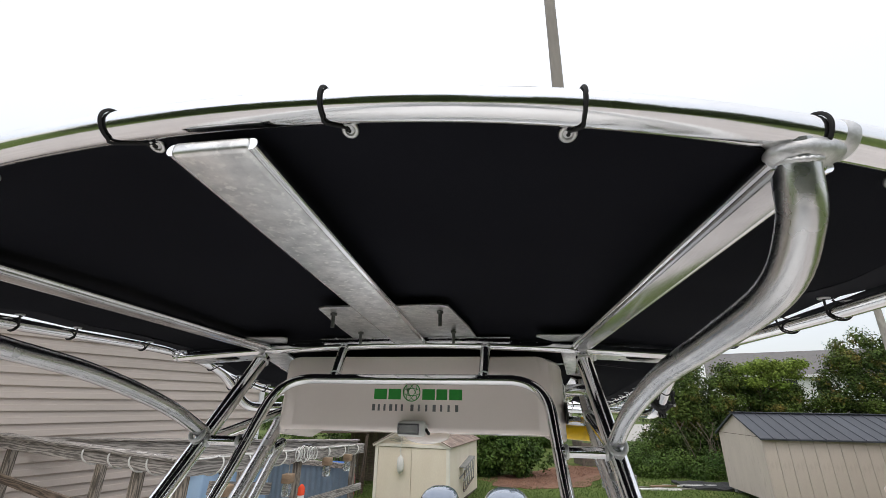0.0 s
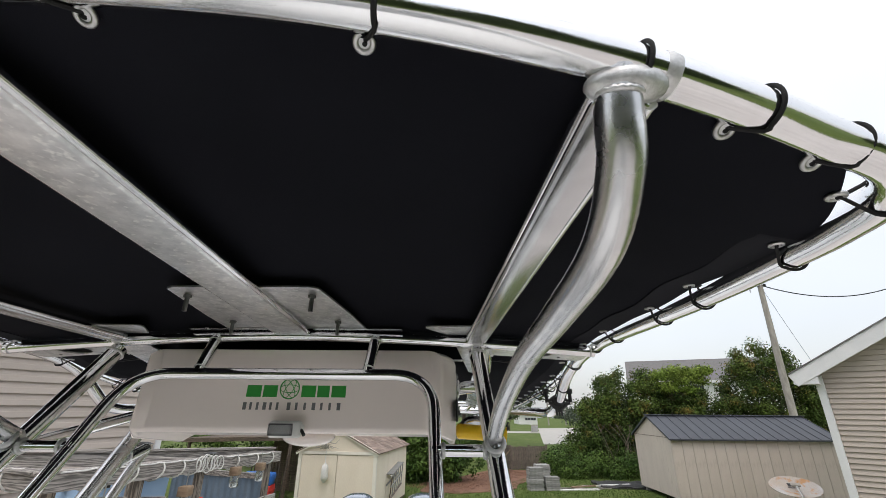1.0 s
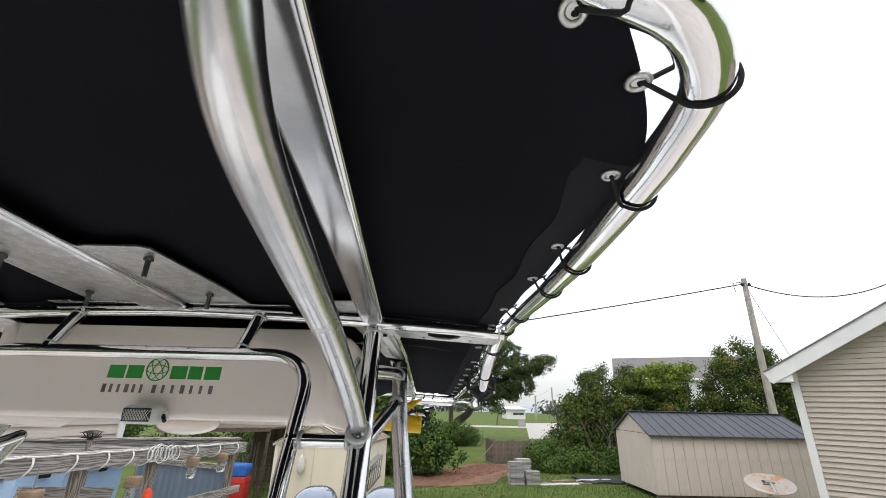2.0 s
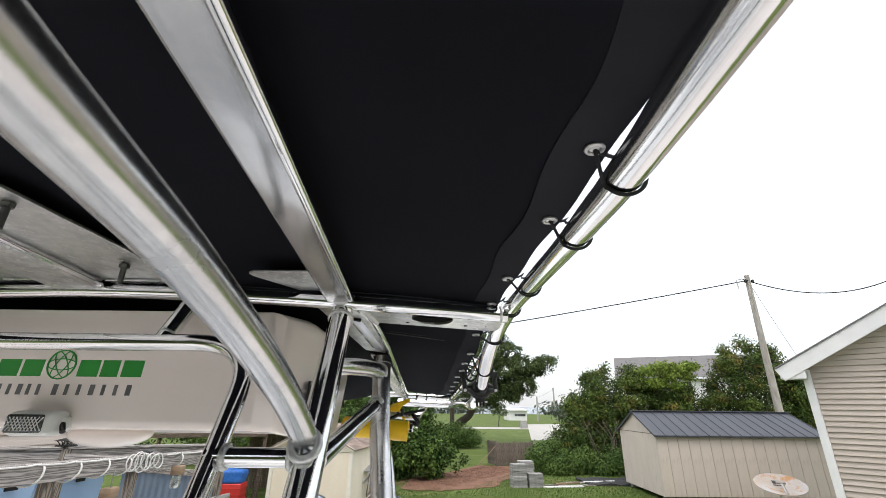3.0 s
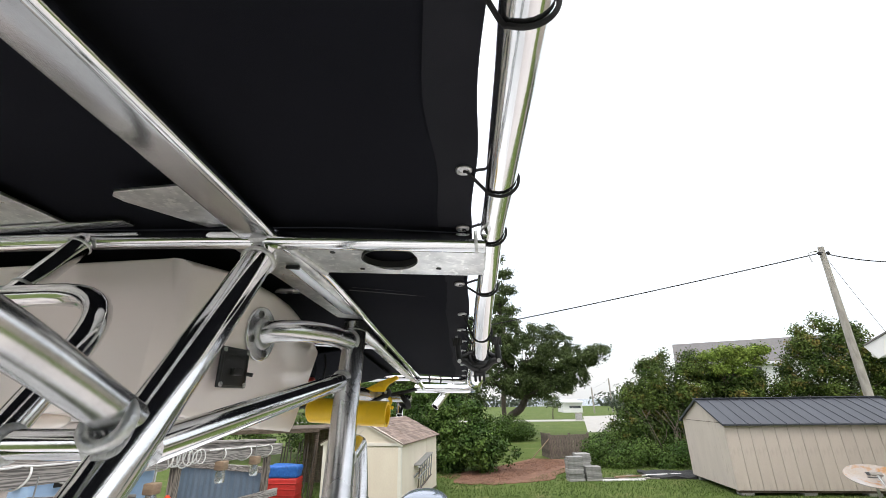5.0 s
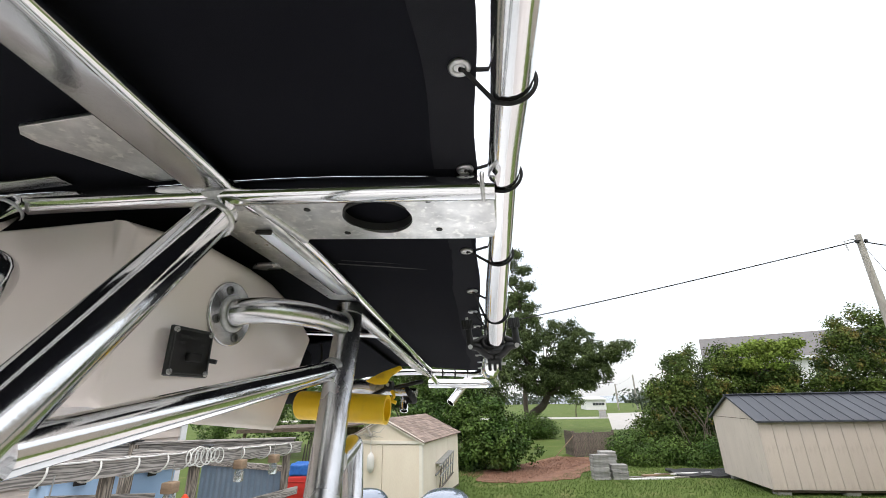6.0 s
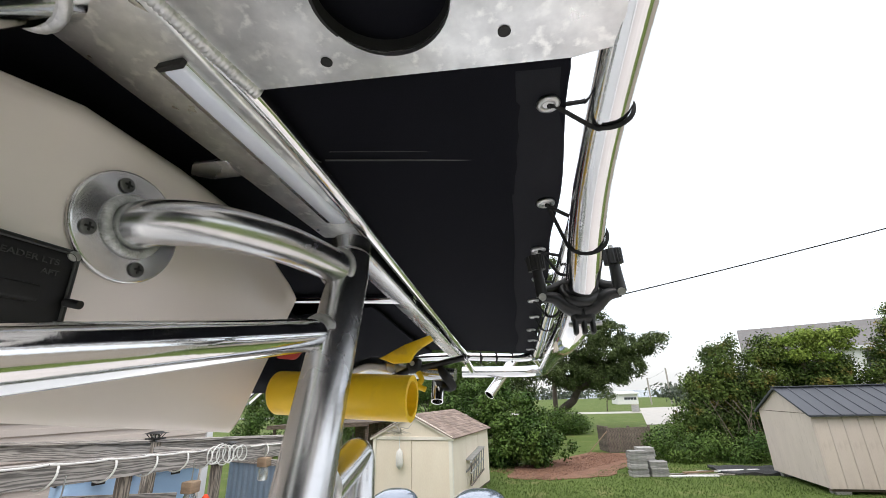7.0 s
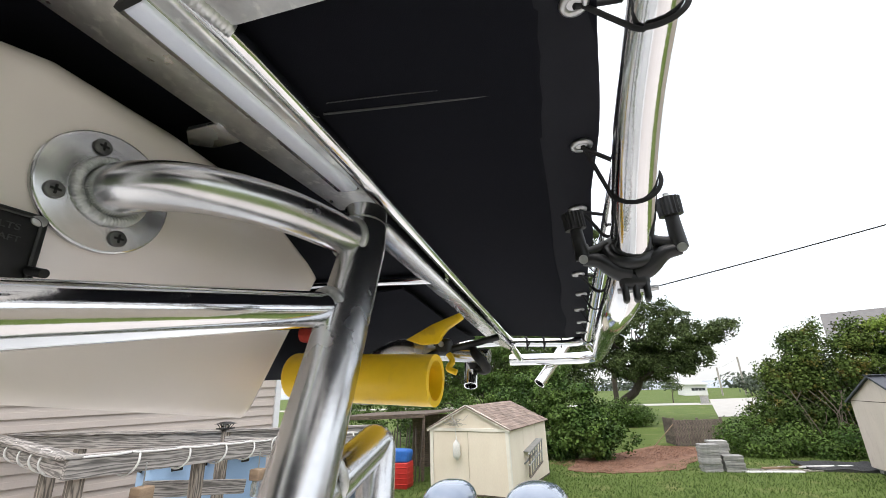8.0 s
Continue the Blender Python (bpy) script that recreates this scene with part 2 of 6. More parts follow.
M_plastic_tarp = surf("black_ground_sheet", (0.018, 0.018, 0.02), (0.035, 0.035, 0.038), 0.6, 0, 5, 40, 0.5, dist=0.04)
M_jar = surf("clear_jar", (0.55, 0.58, 0.56), (0.62, 0.64, 0.62), 0.1, 0, 8, 60, 0.02, coat=0.6)
# pale ground for the added pad that bounces light up under the top
M_bounce = surf("pale_gravel", (0.56, 0.52, 0.50), (0.66, 0.62, 0.595), 0.95, 0, 1.5, 90, 0.5, dist=0.02)

M_jar.node_tree.nodes["Principled BSDF"].inputs["Transmission Weight"].default_value = 0.85

# ---- building helpers ----


def thing(name, label, category, group="", kind="", at=(0, 0, 0), turn=0.0):
    ob = new(name)
    ob.matrix_world = pose(*at, 0, 0, turn)
    return tagged(ob, label, category, group, kind)


def part(name, bm, material, parent=None, label="", smooth=True):
    me = bpy.data.meshes.new(name)
    if isinstance(bm, tuple):
        me.from_pydata(bm[0], [], bm[1])
    else:
        bm.to_mesh(me)
        bm.free()
    if smooth:
        me.polygons.foreach_set("use_smooth", [True] * len(me.polygons))
        me.set_sharp_from_angle(angle=radians(48))
    me.materials.append(material)
    ob = new(name, me)
    if parent:
        ob.parent = parent
    return tagged(ob, label)


def share(ob, m, parent):
    """Another piece on the same mesh."""
    o = new(ob.name.split(".")[0], ob.data)
    o.parent = parent
    o.matrix_local = m
    return o


def rounded(pts, radius, seg=7):
    """A path whose inner corners are bent to a radius."""
    out = [Vector(pts[0])]
    for a, b, c in zip(pts, pts[1:], pts[2:]):
        a, b, c = Vector(a), Vector(b), Vector(c)
        u, v = (a - b), (c - b)
        k = min(radius, u.length * 0.48, v.length * 0.48)
        p, q = b + u.normalized() * k, b + v.normalized() * k
        for i in range(seg + 1):
            s = i / seg
            out.append(p * (1 - s) ** 2 + b * 2 * s * (1 - s) + q * s * s)
    out.append(Vector(pts[-1]))
    return out


def curve_through(pts, seg=6):
    """A smooth path through the points."""
    p = [Vector(q) for q in pts]
    p = [p[0] * 2 - p[1]] + p + [p[-1] * 2 - p[-2]]
    out = []
    for i in range(1, len(p) - 2):
        for k in range(seg):
            s = k / seg
            out.append(0.5 * ((2 * p[i]) + (p[i + 1] - p[i - 1]) * s + (2 * p[i - 1] - 5 * p[i] + 4 * p[i + 1] - p[i + 2]) * s * s
                              + (3 * p[i] - p[i - 1] - 3 * p[i + 1] + p[i + 2]) * s ** 3))
    return out + [p[-2]]


def sweep(bm, pts, r, n=16, closed=False, hollow=0.0, squash=1.0):
    """A tube along a path; hollow: wall thickness of an open-ended pipe."""
    pts = [Vector(p) for p in pts]
    count = len(pts)
    tang = []
    for i in range(count):
        a = pts[i - 1] if (i or closed) else pts[0]
        b = pts[(i + 1) % count] if (i < count - 1 or closed) else pts[-1]
        tang.append((b - a).normalized())
    up = Vector((0, 0, 1)) if abs(tang[0].z) < 0.9 else Vector((1, 0, 0))
    side = tang[0].cross(up).normalized()
    rings = []
    radii = [(r, False)] + ([(r - hollow, True)] if hollow else [])
    for rad, inner in radii:
        s = side.copy()
        ring_list = []
        for i in range(count):
            s = (s - tang[i] * s.dot(tang[i])).normalized()
            t2 = tang[i].cross(s)
            rr = rad[i] if isinstance(rad, (list, tuple)) else rad
            ring_list.append([bm.verts.new(pts[i] + (s * math.cos(2 * math.pi * k / n) + t2 * squash * math.sin(2 * math.pi * k / n)) * rr) for k in range(n)])
        rings.append(ring_list)
        for i in range(count if closed else count - 1):
            a, b = ring_list[i], ring_list[(i + 1) % count]
            for k in range(n):
                f = [a[k], a[(k + 1) % n], b[(k + 1) % n], b[k]]
                bm.faces.new(f[::-1] if inner else f)
    if not closed:
        for end in (0, -1):
            if hollow:
                a, b = rings[0][end], rings[1][end]
                for k in range(n):
                    f = [a[k], b[k], b[(k + 1) % n], a[(k + 1) % n]]
                    bm.faces.new(f if end == 0 else f[::-1])
            else:
                bm.faces.new(rings[0][end] if end else rings[0][end][::-1])
    return bm


def tube(pts, r, **kw):
    return sweep(bmesh.new(), pts, r, **kw)


def block(bm, size, m=None, bevel=0.0, seg=2):
    """A box of that size about the origin of m, with rounded edges."""
    made = bmesh.ops.create_cube(bm, size=1.0, matrix=(m or Matrix()) @ Matrix.Diagonal((*size, 1)))
    if bevel:
        edges = list({e for v in made["verts"] for e in v.link_edges})
        bmesh.ops.bevel(bm, geom=edges, offset=bevel, segments=seg, affect="EDGES", profile=0.5)
    return bm


def box(size, at=(0, 0, 0), bevel=0.0, turn=(0, 0, 0), seg=2):
    return block(bmesh.new(), size, pose(*at, *turn), bevel, seg)


def span(bm, a, b, width, depth, bevel=0.0, up=(0, 0, 1), seg=2):
    """A bar of rectangular section from a to b; depth is measured along up."""
    a, b = Vector(a), Vector(b)
    d = (b - a).normalized()
    s = d.cross(Vector(up)).normalized()
    u = s.cross(d)
    m = Matrix((s, d, u)).transposed().to_4x4()
    m.translation = (a + b) / 2
    return block(bm, (width, (b - a).length, depth), m, bevel, seg)


def bar(a, b, width, depth, bevel=0.0, up=(0, 0, 1), seg=2):
    return span(bmesh.new(), a, b, width, depth, bevel, up, seg)


def prism(outline, thick, m=None, bevel=0.0, seg=2):
    """A flat shape in its own xy plane with a thickness along z, placed by m."""
    bm = bmesh.new()
    f = bm.faces.new([bm.verts.new((x, y, 0)) for x, y in outline])
    top = bmesh.ops.extrude_face_region(bm, geom=[f])
    bmesh.ops.translate(bm, vec=(0, 0, thick), verts=[v for v in top["geom"] if isinstance(v, bmesh.types.BMVert)])
    bmesh.ops.recalc_face_normals(bm, faces=bm.faces)
    if bevel:
        bmesh.ops.bevel(bm, geom=list(bm.edges), offset=bevel, segments=seg, affect="EDGES", profile=0.5)
    if m:
        bmesh.ops.transform(bm, matrix=m, verts=bm.verts)
    return bm


def ring(m, major, minor, n=20, k=8):
    """A torus lying in m's xy plane."""
    bm = bmesh.new()
    pts = [m @ Vector((major * math.cos(2 * math.pi * i / n), major * math.sin(2 * math.pi * i / n), 0)) for i in range(n)]
    return sweep(bm, pts, minor, k, closed=True)


def aim(at, d):
    """A pose at a point with its z along d."""
    m = Vector(d).to_track_quat("Z", "Y").to_matrix().to_4x4()
    m.translation = Vector(at)
    return m


def disc(bm, m, r, thick, n=24, bevel=0.0):
    made = bmesh.ops.create_cone(bm, cap_ends=True, segments=n, radius1=r, radius2=r, depth=thick, matrix=m @ Matrix.Translation((0, 0, thick / 2)))
    if bevel:
        edges = [e for e in {e for v in made["verts"] for e in v.link_edges} if e.calc_face_angle(0) > 1]
        bmesh.ops.bevel(bm, geom=edges, offset=bevel, segments=2, affect="EDGES", profile=0.5)
    return bm


def flat(ob):
    """Crisp edges on a piece that is mostly planar."""
    ob.data.polygons.foreach_set("use_smooth", [False] * len(ob.data.polygons))
    return ob

# ---- the boat: hull, engines ----
DECK_Z = 1.32


def boat_hull():
    boat = thing("boat_hull", "white fibreglass boat hull standing on the lawn", "boat", at=(0, 0, 0))
    bm = bmesh.new()
    rows = []
    for y, half, keel, top in ((-4.4, 0.06, 1.05, 2.02), (-3.8, 0.55, 0.55, 1.98), (-2.9, 0.98, 0.18, 1.92), (-1.6, 1.22, 0.04, 1.86), (0.0, 1.28, 0.0, 1.80), (1.8, 1.28, 0.0, 1.76), (4.35, 1.24, 0.0, 1.72)):
        chine = keel + (top - keel) * 0.33
        ring_pts = [(-half * 0.86, top - 0.5), (-half * 0.9, top), (-half, top), (-half * 0.88, chine), (0, keel), (half * 0.88, chine), (half, top), (half * 0.9, top), (half * 0.86, top - 0.5)]
        rows.append([bm.verts.new((x, y, z)) for x, z in ring_pts])
    for a, b in zip(rows, rows[1:]):
        for k in range(len(a) - 1):
            bm.faces.new((a[k], a[k + 1], b[k + 1], b[k]))
    bm.faces.new(rows[-1])
    bm.faces.new(rows[0][::-1])
    bmesh.ops.recalc_face_normals(bm, faces=bm.faces)
    flat(part("hull_shell", bm, M_hull, boat))
    flat(part("deck", prism([(-0.8, -3.2), (0.8, -3.2), (1.12, -1.6), (1.13, 4.2), (-1.13, 4.2), (-1.12, -1.6)], 0.06, Matrix.Translation((0, 0, DECK_Z - 0.06))), M_hull, boat))
    part("console", box((0.9, 0.75, 0.62), (0, 0.35, DECK_Z + 0.31), 0.08), M_hull, boat)
    return boat


boat_hull()


def outboard(at):
    e = thing("outboard_engine", "glossy blue-grey outboard engine on the transom", "outboard engine", "engines on the transom", at=at)
    bm = bmesh.new()
    bmesh.ops.create_uvsphere(bm, u_segments=28, v_segments=16, radius=1.0)
    for v in bm.verts:
        x, y, z = v.co
        sx = math.copysign(abs(x) ** 0.75, x) * 0.215
        sy = math.copysign(abs(y) ** 0.8, y) * 0.34
        sz = (math.copysign(abs(z) ** 0.7, z)) * (0.24 if z > 0 else 0.34)
        v.co = (sx, sy, sz - 0.24)
    part("cowl", bm, M_engine, e)
    part("cowl_band", box((0.40, 0.62, 0.03), (0, 0, -0.30), 0.012), M_black, e, "black rubber band")
    part("midsection", box((0.20, 0.30, 0.9), (0, 0.02, -0.95), 0.05), M_engine, e)
    part("mount", box((0.24, 0.34, 0.36), (0, -0.26, -0.72), 0.03), M_black, e, "black transom mount")
    return e


eng = outboard((0, 0, 0))
eng.matrix_world = pose(-0.66, 4.78, 2.02) @ Matrix.Scale(1.28, 4)
copy_thing(eng, pose(0.27, 4.82, 2.02) @ Matrix.Scale(1.28, 4))

# ---- the aluminium top ----


def rail_z(y):
    return float(np.interp(y, [-1.1, -0.6, -0.2, 0.0, 0.2, 0.34], [3.373, 3.367, 3.362, 3.352, 3.322, 3.277]))


def rail_x(y):
    return float(np.interp(y, [-1.1, -0.96, -0.62, -0.2, 0.0, 0.2, 0.34], [1.206, 1.214, 1.223, 1.201, 1.185, 1.172, 1.158]))


def canvas_z(x, y):
    camber = 0.168 if y < -1.3 else (0.065 + 0.103 * (-y / 1.3) if y < 0 else 0.065)
    base = rail_z(y) + 0.001 if y < -0.1 else float(np.interp(y, [-0.1, 0, 0.1, 0.24, 0.4, 0.8, 1.5], [3.358, 3.346, 3.332, 3.298, 3.255, 3.200, 3.118]))
    base += float(np.interp(y, [-1.0, -0.66, -0.46, -0.1], [0.004, 0.022, 0.008, 0.0])) * min(abs(x) / 1.2, 1.0) ** 2
    z = base + camber * (1 - min(abs(x) / 1.2, 1.0) ** 2)
    front = min(max((-0.9 - y) / 0.36, 0.0), 1.0)
    return z * (1 - front) + (hoop_point(x).z - 0.019) * front


top = thing("boat_top_frame", "polished welded aluminium pipe frame of a boat T-top", "boat top frame")


def pipe(name, pts, r, mat=None, label="", n=18, **kw):
    return part(name, tube(pts, r, n=n, **kw), mat or M_alu, top, label)


def weld(at, d, r, thick=0.007, squash=1.0):
    """A rippled bead round a pipe's foot."""
    m = aim(at, d)
    n = 120
    bm = bmesh.new()
    pts = [m @ Vector((r * math.cos(2 * math.pi * i / n), squash * r * math.sin(2 * math.pi * i / n), 0.0005 * math.sin(i * math.pi / 3))) for i in range(n)]
    rad = [thick * 0.8 * (1 + 0.035 * math.sin(i * math.pi / 3)) for i in range(n)]
    return part("weld", sweep(bm, pts, rad, 8, closed=True), M_weld, top)


def hoop_point(x):
    """The arched front of the hoop."""
    s = abs(x) / 1.1
    return Vector((x, -1.345 + 0.135 * s ** 3, 3.5425 - 0.166 * s ** 2 + 0.036 * s ** 4))


R_RAIL = 0.0255
side_r = [Vector((rail_x(y), y, rail_z(y))) for y in (-0.96, -0.62, -0.2, 0.0, 0.2)]
front_r = [hoop_point(1.07 * k / 12) for k in range(13)]
corner = [Vector((1.145, -1.205, 3.393)), Vector((1.192, -1.152, 3.382)), Vector((1.206, -1.07, 3.375))]
jog = [Vector((1.158, 0.335, 3.278)), Vector((1.148, 0.42, 3.224)), Vector((1.138, 0.505, 3.150)), Vector((1.124, 0.57, 3.108)), Vector((1.112, 0.68, 3.094)), Vector((1.102, 0.95, 3.098)), Vector((1.082, 1.70, 3.100)), Vector((1.064, 1.84, 3.097)), Vector((1.010, 1.905, 3.095)), Vector((0.92, 1.92, 3.097)), Vector((0.69, 1.92, 3.103))]
half = front_r + corner + side_r + jog
mirror = [Vector((-p.x, p.y, p.z)) for p in half]
pipe("perimeter_rail", curve_through(mirror[:0:-1] + half, 4), R_RAIL, n=20)
SIDE_LINE = curve_through(side_r + jog[:7], 6)


def rail_at(y):
    """The middle of the rail beside the canvas."""
    ys = [p.y for p in SIDE_LINE]
    return Vector((float(np.interp(y, ys, [p.x for p in SIDE_LINE])), y, float(np.interp(y, ys, [p.z for p in SIDE_LINE]))))



SIDES = (1, -1)
for s in SIDES:
    # thin rail that carries the lacing behind the jog, and its turn across the back
    pts = rounded([(s * 1.156, 0.31, 3.284), (s * 1.119, 0.637, 3.207), (s * 1.072, 1.19, 3.146), (s * 1.048, 1.47, 3.122), (s * 0.77, 1.50, 3.142)], 0.09)
    pipe("lacing_rail", pts, 0.015, n=14)
    # front brace, a fat pipe bent from the hoop down to the front leg
    brace = curve_through([(s * 0.788, -1.291, 3.455), (s * 0.789, -1.280, 3.412), (s * 0.794, -1.253, 3.357), (s * 0.790, -1.178, 3.290), (s * 0.776, -0.991, 3.247), (s * 0.759, -0.751, 3.201), (s * 0.746, -0.471, 3.114), (s * 0.739, -0.252, 3.012)], 6)
    pipe("front_brace", brace, [0.0245 + 0.003 * min(k / 8, 1) - 0.004 * k / len(brace) for k in range(len(brace))], M_satin, n=22)
    bm = bmesh.new()
    bmesh.ops.create_uvsphere(bm, u_segments=28, v_segments=14, radius=1.0, matrix=Matrix.Translation((s * 0.797, -1.290, 3.438)) @ Matrix.Diagonal((0.046, 0.026, 0.020, 1)))
    part("weld", bm, M_weld, top, "dull fillet weld")
    weld((s * 0.7888, -1.286, 3.429), (0, -0.35, 0.94), 0.0250, 0.0045)
    weld((s * 0.742, -0.292, 3.016), (0, 0.93, -0.36), 0.0250, 0.010)
    part("collar", tube([(s * (0.842 + k * 0.0042), hoop_point(0.842 + k * 0.0042).y, hoop_point(0.842 + k * 0.0042).z) for k in (-2, -1, 0, 1, 2)], [0.0256, 0.0264, 0.0268, 0.0264, 0.0256], n=20), M_weld, top, "dull welded collar on the hoop")
    # front leg
    pipe("front_leg", [(s * 0.712, 0.012, 3.322), (s * 0.742, -0.245, 3.005), (s * 0.885, -1.63, DECK_Z)], 0.0300, n=22)
    weld((s * 0.7138, -0.003, 3.303), (-0.03 * s, 0.257, 0.317), 0.0292, 0.007)
    # short tie between the arch and the front leg
    pipe("tie_bar", [(s * 0.552, -0.262, 2.992), (s * 0.742, -0.262, 2.992)], 0.0175)
    weld((s * 0.587, -0.262, 2.992), (1, 0, 0), 0.0180, 0.008)
    weld((s * 0.712, -0.262, 2.992), (1, 0, 0), 0.0180, 0.008)
    # aft legs
    pipe("aft_leg", [(s * 0.768, 0.462, 3.252), (s * 0.770, 0.452, 3.19), (s * 0.790, 0.352, 3.0), (s * 1.105, -0.70, DECK_Z)], 0.033, M_satin, n=24)
    pipe("aft_leg_brace", rounded([(s * 0.806, 0.300, 2.885), (s * 0.800, 0.455, 2.930), (s * 0.824, 0.40, 2.83), (s * 1.08, -0.42, DECK_Z)], 0.018), 0.0225, M_satin)
    weld((s * 0.804, 0.335, 2.908), (0, 1, 0.3), 0.0245, 0.006)
    weld((s * 0.769, 0.458, 3.228), (0, 0.2, 1), 0.028, 0.006)
    # diagonal from the aft leg to the front leg
    pipe("diagonal_brace", [(s * 0.750, -0.235, 2.985), (s * 0.771, 0.405, 3.092)], 0.0215, n=20)
    weld((s * 0.770, 0.372, 3.087), (0, 1, 0.15), 0.0220, 0.008)

# crossbar
cross = [Vector((x, 0.0 + 0.012 * (abs(x) / 1.15) ** 2, 3.376 - 0.054 * (abs(x) / 1.15) ** 1.6)) for x in np.linspace(-1.17, 1.17, 25)]
pipe("crossbar", cross, 0.0195, n=18)
for s in SIDES:
    weld((s * 1.152, 0.012, 3.324), (1, 0, 0), 0.0205, 0.004)
    for at, rad in (((0.712, 0.003, 3.3550), (0.046, 0.0215, 0.0212)), ((0.730, 0.022, 3.347), (0.024, 0.034, 0.0125))):
        bm = bmesh.new()
        bmesh.ops.create_uvsphere(bm, u_segments=28, v_segments=14, radius=1.0, matrix=Matrix.Translation((s * at[0], at[1], at[2])) @ Matrix.Diagonal((*rad, 1)))
        part("weld", bm, M_weld, top)
    pts = [(s * (0.758 + 0.028 * k / 60), 0.030 + 0.140 * k / 60, 3.3425 - 0.0155 * k / 60) for k in np.arange(0, 60.1, 0.5)]
    part("weld", sweep(bmesh.new(), pts, [0.0088 * (1 + 0.06 * math.sin(k * math.pi / 2)) for k in range(121)], 8), M_weld, top, "rippled weld bead")
# aft crossbars under the canvas
pipe("aft_crossbar", [(x, 0.80, 3.262 - 0.062 * x * x) for x in np.linspace(-0.78, 0.78, 15)], 0.0125)
pipe("aft_crossbar", [(-0.77, 1.50, 3.145), (0.77, 1.50, 3.145)], 0.015)


def beam(name, a, b, width=0.07, deep=0.026, label="flat satin aluminium wire channel"):
    """A flat channel with rolled edges."""
    ob = part(name, bar(a, b, width, deep, 0.009, seg=4), M_plate if name == "centre_beam" else M_beam, top, label)
    return ob


beam("centre_beam", (-0.004, -1.350, 3.486), (-0.018, -0.010, 3.388), 0.128)
for x in (-0.064, 0.064):
    pipe("beam_edge", [(-0.004 + x, -1.345, 3.486), (x - 0.018, -0.02, 3.391)], 0.0105, n=12)
for s in SIDES:
    beam("side_beam", (s * 0.794, -1.285, 3.429), (s * 0.706, -0.005, 3.360))
    pipe("beam_edge", [(s * 0.764, -1.285, 3.433), (s * 0.675, -0.01, 3.364)], 0.0105, n=12)
    pipe("beam_edge", [(s * 0.824, -1.280, 3.425), (s * 0.738, -0.01, 3.358)], 0.0105, n=12)
    aft = curve_through([(s * 0.742, 0.01, 3.350), (s * 0.772, 0.15, 3.335), (s * 0.789, 0.38, 3.292), (s * 0.790, 0.55, 3.268), (s * 0.778, 1.52, 3.150)], 4)
    pipe("aft_beam", aft, 0.0135, n=16)
    web = bar((s * 0.716, 0.03, 3.348), (s * 0.745, 0.49, 3.280), 0.094, 0.012, 0.004, up=(0.14 * s, 0, 1))
    for v in web.verts:
        if v.co.y < 0.25 and abs(v.co.x) < 0.71:
            v.co.x -= s * 0.042
    part("beam_web", web, M_plate, top, "satin web plate")
    part("beam_web", bar((s * 0.753, 0.50, 3.254), (s * 0.752, 1.50, 3.132), 0.078, 0.012, 0.004, up=(0.42 * s, 0, 1)), M_satin, top, "stained web plate")
    pipe("drop_strut", [(s * 0.770, 1.50, 3.148), (s * 0.740, 1.91, 3.104)], 0.016)
    pipe("drop_strut", [(s * 1.046, 1.46, 3.123), (s * 1.076, 1.78, 3.100)], 0.013)
    # gusset between beam and crossbar
    m = Matrix(((s, 0, 0, 0), (0, 1, 0, 0), (0, 0, 1, 0), (0, 0, 0, 1)))
    out = [(0.535, -0.176), (0.70, -0.180), (0.70, -0.008), (0.595, -0.008), (0.521, -0.140), (0.519, -0.162)]
    bm = prism(out, 0.006, Matrix.Translation((0, 0, 3.381)), 0.001)
    bmesh.ops.transform(bm, matrix=m, verts=bm.verts)
    if s < 0:
        bmesh.ops.reverse_faces(bm, faces=bm.faces)
    flat(part("gusset_plate", bm, M_plate, top, "stained gusset plate"))
    # speaker plate with its round cut-out
    bm = bmesh.new()
    cx, cy, rr = s * 0.962, 0.090, 0.060
    x0, x1, y0, y1 = min(s * 0.752, s * 1.166), max(s * 0.752, s * 1.166), 0.012, 0.184
    circ, rect = [], []
    n = 48
    for k in range(n):
        a = 2 * math.pi * k / n
        c, sn = math.cos(a), math.sin(a)
        f = min((x1 - cx) / c if c > 1e-6 else (x0 - cx) / c if c < -1e-6 else 9, (y1 - cy) / sn if sn > 1e-6 else (y0 - cy) / sn if sn < -1e-6 else 9)
        circ.append((cx + rr * c, cy + rr * sn))
        rect.append((cx + f * c, cy + f * sn))
    rect = [(x, y - 0.022 * (1.166 - abs(x)) / 0.438 if y > 0.1 else y) for x, y in rect]
    zz = lambda x, y: 3.347 - 0.022 * (abs(x) - 0.73) / 0.43 - 0.11 * y
    lo = [[bm.verts.new((x, y, zz(x, y))) for x, y in p] for p in (circ, rect)]
    hi = [[bm.verts.new((x, y, zz(x, y) + 0.006)) for x, y in p] for p in (circ, rect)]
    for k in range(n):
        j = (k + 1) % n
        bm.faces.new((lo[0][k], lo[0][j], lo[1][j], lo[1][k]))
        bm.faces.new((hi[0][k], hi[1][k], hi[1][j], hi[0][j]))
        bm.faces.new((lo[0][k], hi[0][k], hi[0][j], lo[0][j]))
        bm.faces.new((lo[1][k], lo[1][j], hi[1][j], hi[1][k]))
    bmesh.ops.recalc_face_normals(bm, faces=bm.faces)
    plate = flat(part("speaker_plate", bm, M_plate, top, "stained aluminium plate with a round cut-out"))
    sleeve = tube([(cx, cy, zz(cx, cy) - 0.0005), (cx, cy - 0.0, zz(cx, cy) + 0.014)], rr + 0.002, n=40, hollow=0.003)
    part("cutout_rim", sleeve, M_rubber, plate, "dark rubber rim")
